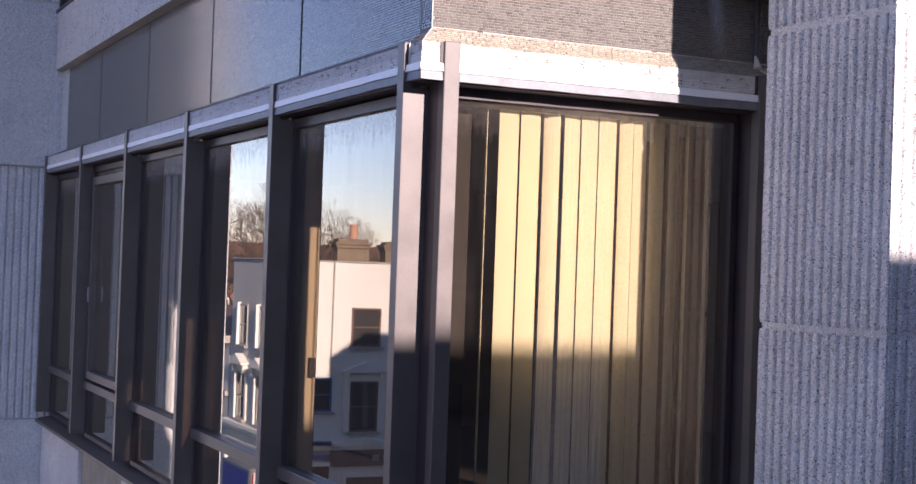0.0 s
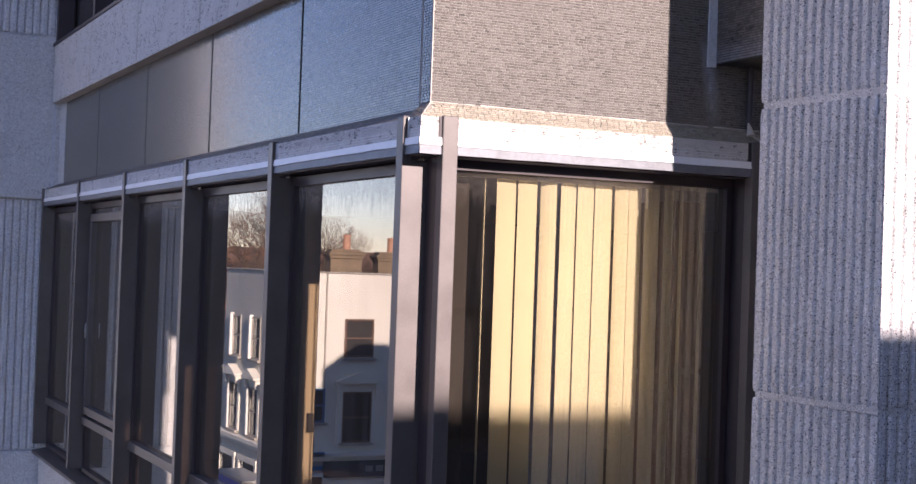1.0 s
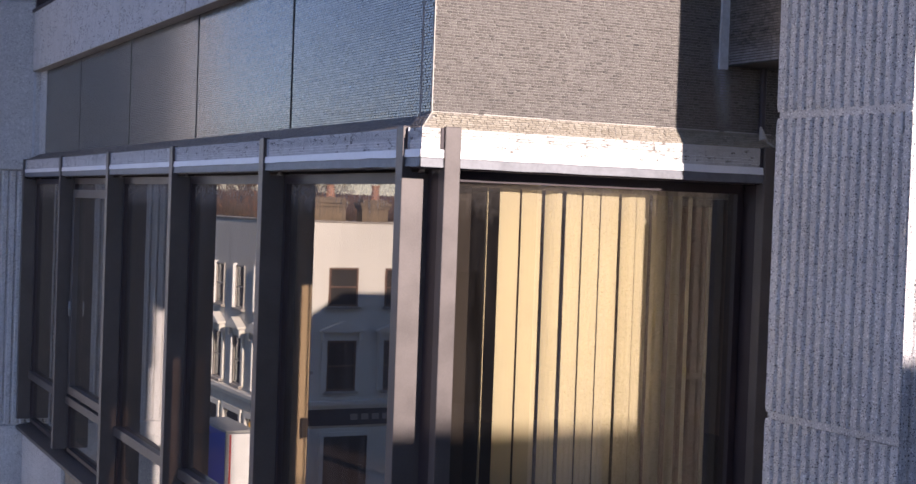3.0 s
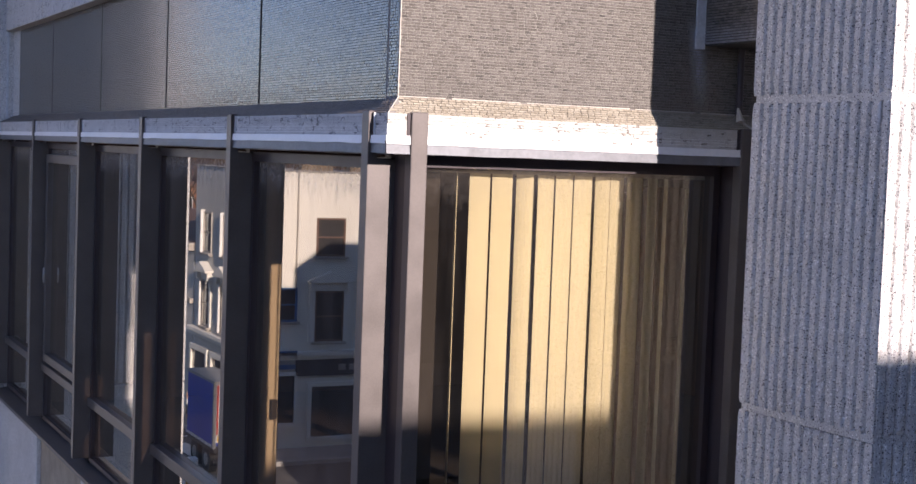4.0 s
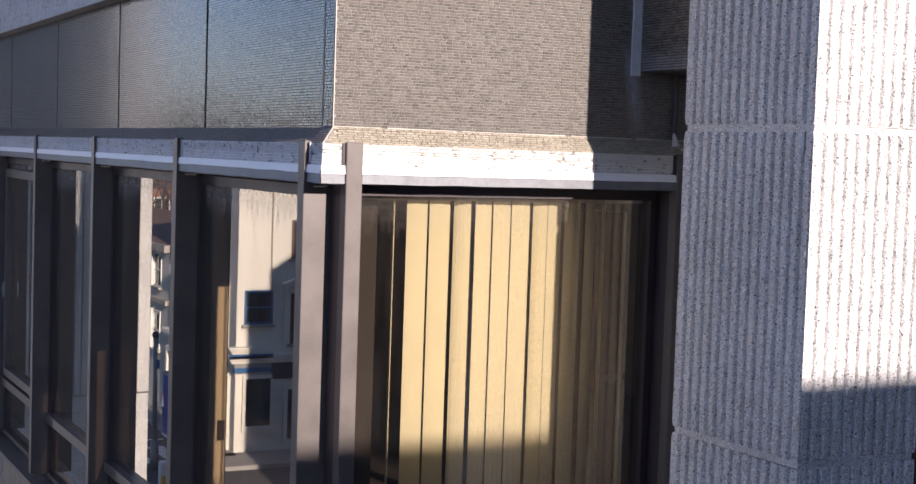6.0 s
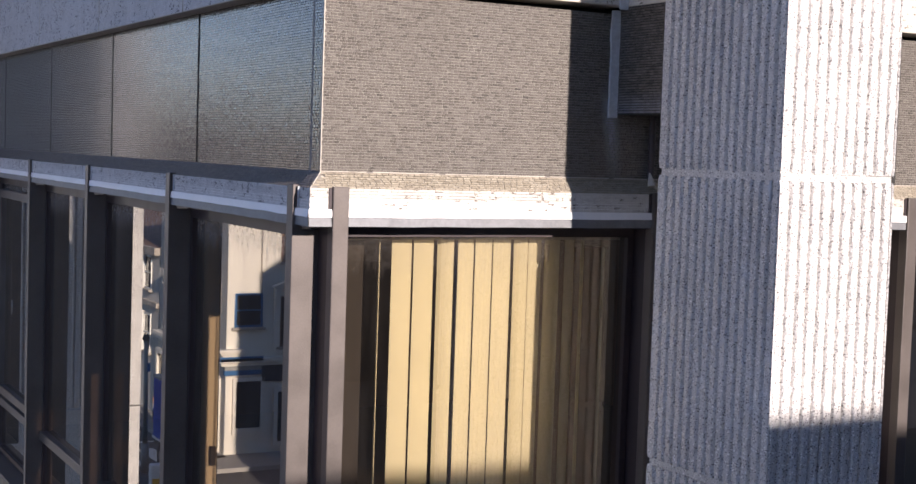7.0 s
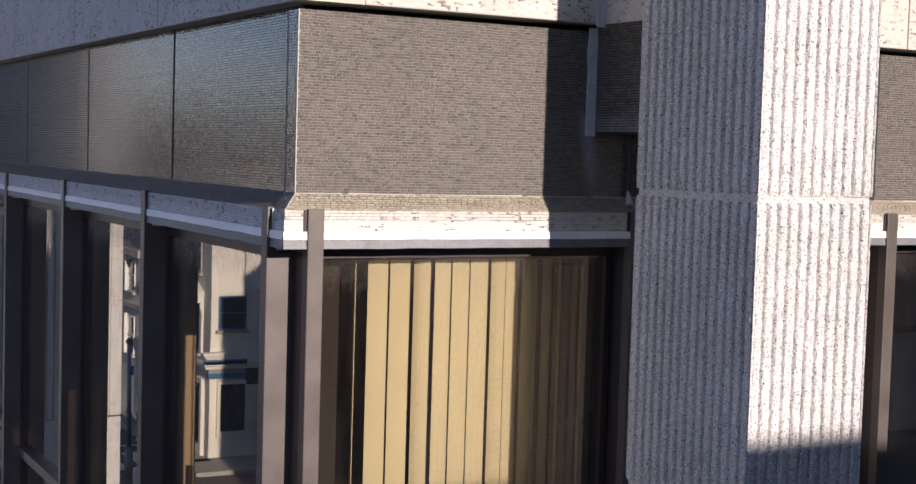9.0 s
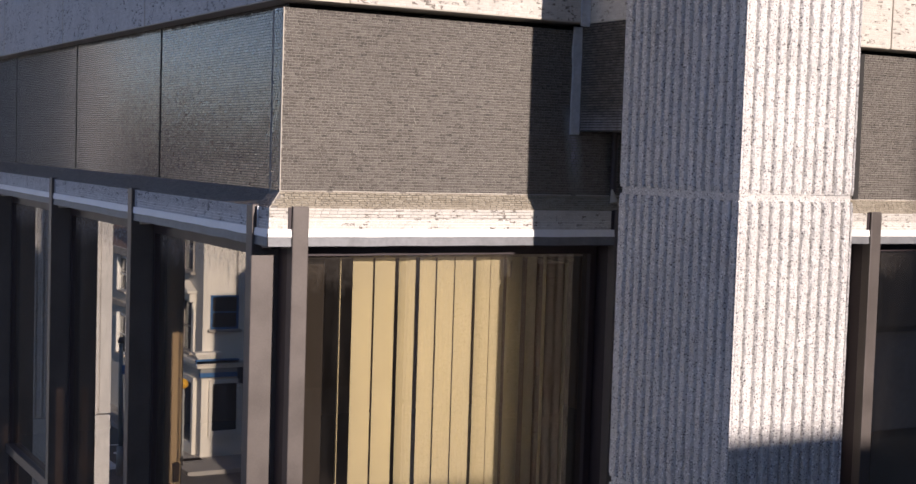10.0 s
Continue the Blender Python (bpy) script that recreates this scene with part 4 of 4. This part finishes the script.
part("shop_sign_band", Mesh().box(-1.29, 0.10, -0.16, 0.0, 3.00, 3.16).box(-1.29, 0.30, -0.30, -0.20, 3.50, 3.66), BLUEPAINT, terrace, "bright blue shop trim")
for i in range(3):
    y = 0.7 + 2.7 * i
    shop = part("shop_window", Mesh().box(0.01, 0.05, y, y + 1.9, 0.5, 2.7), DARKGLASS, terrace, "dark shop window")
    part("shop_frame", Mesh().box(0.0, 0.14, y - 0.2, y, 0.0, 2.9).box(0.0, 0.14, y + 1.9, y + 2.1, 0.0, 2.9).box(0.0, 0.14, y, y + 1.9, 2.7, 2.9).box(0.0, 0.14, y, y + 1.9, 0.0, 0.5), STUCCO, shop)


def chimney(x, y, z, w, h, pots):
    ob = thing("chimney", "old stock-brick chimney stack with a clay pot", "chimney", "chimneys", at=(x, y, z))
    part("stack", Mesh().box(-w / 2, w / 2, -0.3, 0.3, 0, h), YELLOWBRICK, ob)
    part("cap", Mesh().box(-w / 2 - 0.06, w / 2 + 0.06, -0.36, 0.36, h - 0.25, h - 0.12).box(-w / 2 - 0.12, w / 2 + 0.12, -0.42, 0.42, h - 0.12, h).box(-w / 2 + 0.02, w / 2 - 0.02, -0.3, 0.3, h, h + 0.12), YELLOWBRICK, ob, bevel=0.02)
    for i in range(pots):
        px = (i - (pots - 1) / 2) * 0.45 - 0.1
        part("chimney_pot", Mesh().tube((px, 0, h + 0.12), (px, 0, h + 0.62), 0.17, 0.14, 12), CLAY, ob)
        part("pot_rim", Mesh().tube((px, 0, h + 0.62), (px, 0, h + 0.70), 0.18, 0.18, 12), CLAY, ob)
    return ob


chimney(TX - 3.6, TY + 4.5, T_ROOF - 0.55, 1.3, 1.25, 1)
chimney(TX - 5.6, TY + 4.7, T_ROOF - 0.55, 1.1, 1.2, 1)

# lower terrace further along the street
low = thing("grey_terrace", "lower grey rendered terrace further along the street", "house", at=(TX, TY + 8.3, GROUND))
part("wall", Mesh().box(-8.0, 0.0, 0.0, 26.0, 0.0, 6.9), STUCCOGREY, low)
part("roof", Mesh().prism([(0.1, 6.9), (-8.0, 6.9), (-4.0, 7.7)], "y", 0.0, 26.0), SLATE, low)
for i in range(8):
    sash(low, "b", 1.6 + 3.1 * i, 3.1, 4.5, 1.0, WHITEPAINT, False)
    sash(low, "b", 1.6 + 3.1 * i, 0.5, 2.1, 1.0, WHITEPAINT, False)
part("string_course", Mesh().box(0.0, 0.15, 0.0, 26.0, 4.45, 4.65).box(0.0, 0.25, 0.0, 26.0, 6.6, 6.9), STAIN, low)


# red-brick houses behind, and trees
def house(x, y, w, d, h, rise):
    ob = thing("brick_house", "distant red-brick house with a brown tiled roof", "house", "houses beyond", at=(x, y, GROUND))
    part("wall", Mesh().box(-w / 2, w / 2, -d / 2, d / 2, 0, h), REDBRICK, ob)
    part("roof", Mesh().prism([(-d / 2 - 0.3, h), (d / 2 + 0.3, h), (0, h + rise)], "x", -w / 2 - 0.2, w / 2 + 0.2), SLATE, ob)
    for i in range(int(w // 2.4)):
        for z in (h - 2.2, h - 5.0):
            wx = -w / 2 + 1.3 + 2.4 * i
            win = part("window", Mesh().box(wx - 0.6, wx + 0.6, -d / 2 - 0.06, -d / 2, z, z + 1.5), WHITEPAINT, ob)
            for s in (-0.5, 0.05):
                part("pane", Mesh().box(wx + s, wx + s + 0.45, -d / 2 - 0.08, -d / 2 - 0.06, z + 0.1, z + 1.4), DARKGLASS, win)
    part("chimney_stack", Mesh().box(-w / 2 + 0.4, -w / 2 + 1.4, -0.5, 0.5, h + rise * 0.4, h + rise + 1.0), REDBRICK, ob)
    return ob


for i in range(9):
    house(-20.0 - 8.6 * i, 96 + 4 * (i % 3), 8.4, 9.0, 7.4 + 0.5 * (i % 2), 2.6)
house(-62, 150, 60, 10, 9, 3)


def tree(x, y, height, spread, leaves, mat, seed, label):
    ob = thing("tree", label, "tree", "trees beyond the houses", at=(x, y, GROUND))
    rng = random.Random(seed)
    m = Mesh()
    tips = []

    def limb(a, way, length, r, depth):
        b = a + way * length
        m.tube(a, b, r, r * 0.62, 7 if depth < 2 else 3)
        if depth >= 3:
            tips.append(b)
        if depth == 8:
            return
        for _ in range(3 if depth < 5 else 2):
            w = (way + Vector((rng.uniform(-1, 1), rng.uniform(-1, 1), rng.uniform(-0.25, 0.75))) * spread).normalized()
            limb(b, w, length * rng.uniform(0.62, 0.82), max(r * 0.6, 0.009), depth + 1)

    limb(Vector((0, 0, 0)), Vector((0.03, 0, 1)), height * 0.30, height * 0.022, 0)
    part("trunk", m, BARK, ob)
    c = Mesh()
    for _ in range(leaves):
        p = rng.choice(tips) + Vector((rng.gauss(0, 0.35), rng.gauss(0, 0.35), rng.gauss(0, 0.3)))
        s = rng.uniform(0.012, 0.028)
        u = Vector((rng.gauss(0, 1), rng.gauss(0, 1), rng.gauss(0, 1))).normalized()
        v = u.orthogonal().normalized()
        c.quad(p - u * s - v * s, p + u * s - v * s, p + u * s + v * s, p - u * s + v * s)
    if leaves:
        part("crown", c, mat, ob)
    return ob


tree(-18.5, 82, 16.0, 0.62, 0, BARK, 5, "bare winter tree with a fine crown of branches")
tree(-29.0, 84, 15.0, 0.72, 14000, RUST, 8, "nearly bare tree with a few russet leaves")
tree(-22.5, 80, 12.5, 0.8, 6000, RUST, 12, "tree with thin russet autumn leaves")
tree(-34.0, 88, 12.0, 0.8, 4000, RUST, 15, "tree with thin russet autumn leaves")
tree(-15.2, 92, 10.0, 0.9, 9000, OLIVE, 21, "dull green tree beyond the terrace")
tree(-40.0, 86, 11.0, 0.8, 4000, RUST, 25, "tree with thin russet autumn leaves")

# street things
lorry = thing("lorry", "blue curtain-sided lorry with a white rear standing in the street", "lorry", at=(-11.55, 39.4, GROUND))
part("curtain", Mesh().box(-0.95, 0.0, 0.10, 3.0, 1.02, 3.08), TARP, lorry, "plain blue side curtain", 0.03)
part("roof", Mesh().box(-0.98, 0.02, 0.0, 3.05, 3.08, 3.18), LORRYGREY, lorry, bevel=0.02)
part("corner_post", Mesh().box(-0.09, 0.02, 0.0, 0.10, 0.95, 3.08), LORRYGREY, lorry)
part("corner_post", Mesh().box(-0.98, -0.89, 0.0, 0.10, 0.95, 3.08), LORRYGREY, lorry)
part("side_rave", Mesh().box(0.0, 0.03, 0.10, 3.0, 0.98, 1.06), WHITEPAINT, lorry, "white rail under the curtain")
door = part("rear_door", Mesh().box(-0.89, -0.09, 0.01, 0.09, 1.15, 3.06), WHITEPAINT, lorry, "white rear doors")
part("red_edge", Mesh().box(-0.16, -0.10, -0.005, 0.01, 1.40, 3.04), REDLAMP, door, "red strip along the door")
part("marker_panel", Mesh().box(-0.62, -0.14, -0.015, 0.0, 1.18, 1.36), YELLOW, door, "orange marker panel")
part("bed", Mesh().box(-0.93, -0.04, 0.05, 3.0, 0.80, 1.02), BLACK, lorry)
part("bumper", Mesh().box(-0.93, -0.04, -0.06, 0.04, 0.45, 0.58), BLACK, lorry, bevel=0.02)
for y in (0.9, 2.2):
    for x in (-0.93, -0.33):
        wheel = part("wheel", Mesh().tube((x, y, 0.45), (x + 0.28, y, 0.45), 0.45, 0.45, 16), RUBBER, lorry)
        part("rim", Mesh().tube((x - 0.01, y, 0.45), (x + 0.29, y, 0.45), 0.22, 0.22, 12), LORRYGREY, wheel)
for x in (-0.87, -0.35, -0.62):
    part("tail_lamp", Mesh().box(x, x + 0.16, -0.10, -0.06, 0.60, 0.74), REDLAMP, lorry)

beacon = thing("crossing_beacon", "amber globe beacon on a banded pole at the crossing", "beacon", at=(-13.2, 41.6, GROUND + 0.12))
for i in range(6):
    part("pole_band", Mesh().tube((0, 0, 0.45 * i), (0, 0, 0.45 * (i + 1)), 0.05, 0.05, 10), WHITEPAINT if i % 2 else BLACK, beacon)
bm = bmesh.new()
bmesh.ops.create_icosphere(bm, subdivisions=2, radius=0.19)
me = bpy.data.meshes.new("globe")
bm.to_mesh(me)
bm.free()
me.materials.append(YELLOW)
globe = new("globe", me)
globe.parent = beacon
globe.location = (0, 0, 2.85)

lamp = thing("street_pole", "grey galvanised street pole with a dark cap and blue sign", "pole", at=(-11.0, 41.4, GROUND))
part("pole", Mesh().tube((0, 0, 1.0), (0.04, 0, 4.5), 0.085, 0.07, 14), POLEGREY, lamp, smooth=True)
part("base", Mesh().tube((0, 0, 0), (0, 0, 1.0), 0.15, 0.13, 14), POLEGREY, lamp, smooth=True)
part("cap", Mesh().tube((0.04, 0, 4.5), (0.04, 0, 4.58), 0.11, 0.13, 12).tube((0.04, 0, 4.58), (0.04, 0, 4.70), 0.13, 0.07, 12), BLACK, lamp)
part("sign_plate", Mesh().box(-0.10, 0.02, -0.11, -0.08, 3.45, 3.75), BLUEPAINT, lamp)

# unseen buildings on the other sides of the streets, which shade the lower walls
south = thing("brick_block", "plain brick block across the southern street", "building", at=(0, -17.0, GROUND))
# added out of view to hold back sky light from the south-east
east = thing("sky_blocker", "unseen plain block added to cut the south-eastern sky light", "building", at=(7.7, -17.0, GROUND))
part("wall", Mesh().box(0.0, 34.0, -14.0, 5.0, 0.0, 38.0), BACKWALL, east)
part("coping", Mesh().box(-0.1, 34.0, -14.0, 5.1, 38.0, 38.3), STAIN, east)
for i in range(9):
    for j in range(10):
        win = part("window", Mesh().box(1.2 + 3.4 * i, 2.6 + 3.4 * i, 5.0, 5.05, 1.4 + 3.5 * j, 3.2 + 3.5 * j), DARKWOOD, east)
        part("pane", Mesh().box(1.3 + 3.4 * i, 2.5 + 3.4 * i, 5.05, 5.07, 1.5 + 3.5 * j, 3.1 + 3.5 * j), DARKGLASS, win)
S_TOP = 7.62 + 0.318 * 12.0 - GROUND
part("wall", Mesh().box(0.40, 7.55, -6.0, 5.0, 0.0, S_TOP - 0.2), BACKWALL, south)
part("coping", Mesh().box(0.40, 7.55, -6.0, 5.1, S_TOP - 0.2, S_TOP), STAIN, south)
for i in range(3):
    for z in (1.2, 4.6, 8.0):
        win = part("window", Mesh().box(0.9 + 2.2 * i, 2.2 + 2.2 * i, 5.0, 5.05, z, z + 1.8), DARKWOOD, south)
        part("pane", Mesh().box(1.0 + 2.2 * i, 2.1 + 2.2 * i, 5.05, 5.07, z + 0.1, z + 1.7), DARKGLASS, win)
# added out of view so less south-western sky reaches the south wall
tower = thing("sky_blocker", "unseen plain block added to cut the south-western sky light", "building", at=(-4.4, -20.0, GROUND))
part("wall", Mesh().box(0.0, 4.75, 0.0, 11.0, 0.0, 32.0), BACKWALL, tower)
part("coping", Mesh().box(-0.1, 4.80, -0.1, 11.1, 32.0, 32.3), STAIN, tower)
west = thing("gabled_house", "plain gabled corner house across the street", "house", at=(-12.2, 22.0, GROUND))
part("wall", Mesh().box(-22.0, 0.13, -12.0, 0.0, 0.0, 12.44), BACKWALL, west)
part("roof", Mesh().prism([(-0.67, 12.44), (-22.0, 12.44), (-22.0, 14.05), (-2.0, 14.05), (-0.67, 13.15)], "y", -12.0, 0.0), SLATE, west)

# road markings and small street furniture
for i in range(5):
    solid("crossing_stripe", Mesh().prism([(-12.45 + 1.1 * i, 42.6 - 0.2 * i), (-11.85 + 1.1 * i, 42.5 - 0.2 * i), (-11.75 + 1.1 * i, 45.0 - 0.2 * i), (-12.35 + 1.1 * i, 45.1 - 0.2 * i)], "z", GROUND, GROUND + 0.006), WHITEPAINT, "white painted crossing stripe on the road", "road marking", "crossing stripes", "structure")
solid("stop_line", Mesh().box(-13.0, -9.0, 46.2, 46.35, GROUND, GROUND + 0.006), WHITEPAINT, "white line across the road", "road marking", kind="structure")
bollard = thing("bollard", "short black bollard with pale bands on the pavement", "bollard", at=(-13.64, 49.3, GROUND + 0.12))
for i, (a, b, q) in enumerate(((0.0, 0.15, CLAY), (0.15, 0.55, BLACK), (0.55, 0.75, WHITEPAINT), (0.75, 1.0, CLAY))):
    part("band", Mesh().tube((0, 0, a), (0, 0, b), 0.09, 0.09, 12), q, bollard)
marker = thing("keep_left_marker", "white traffic island marker with a yellow face", "marker", at=(-10.4, 38.0, GROUND))
part("body", Mesh().box(-0.22, 0.22, -0.15, 0.15, 0.0, 1.05), WHITEPAINT, marker, bevel=0.06)
part("face", Mesh().box(-0.18, 0.18, -0.165, -0.15, 0.15, 0.6), YELLOW, marker)

# ---- bricks of the south spandrel that stand nearest ----
cache = {}
for a, b, c, d, p in near:
    key = (round((b - a) * 250), round((d - c) * 2000), round(p * 2500))
    if key not in cache:
        w, h, q, e = key[0] / 250, key[1] / 2000, key[2] / 2500, 0.0012
        bx = Mesh()
        bx.v = [(0, 0, 0), (w, 0, 0), (w, 0, h), (0, 0, h), (e, -q, e), (w - e, -q, e), (w - e, -q, h - e), (e, -q, h - e)]
        bx.f = [(4, 5, 6, 7), (0, 1, 5, 4), (1, 2, 6, 5), (2, 3, 7, 6), (3, 0, 4, 7)]
        me = bpy.data.meshes.new("brick")
        me.from_pydata(bx.v, [], bx.f)
        me.materials.append(BRICK)
        cache[key] = me
    ob = new("brick", cache[key])
    ob.parent = wall_south
    ob.location = (0.08 + a, YW + 0.004, Z_WALL + c)
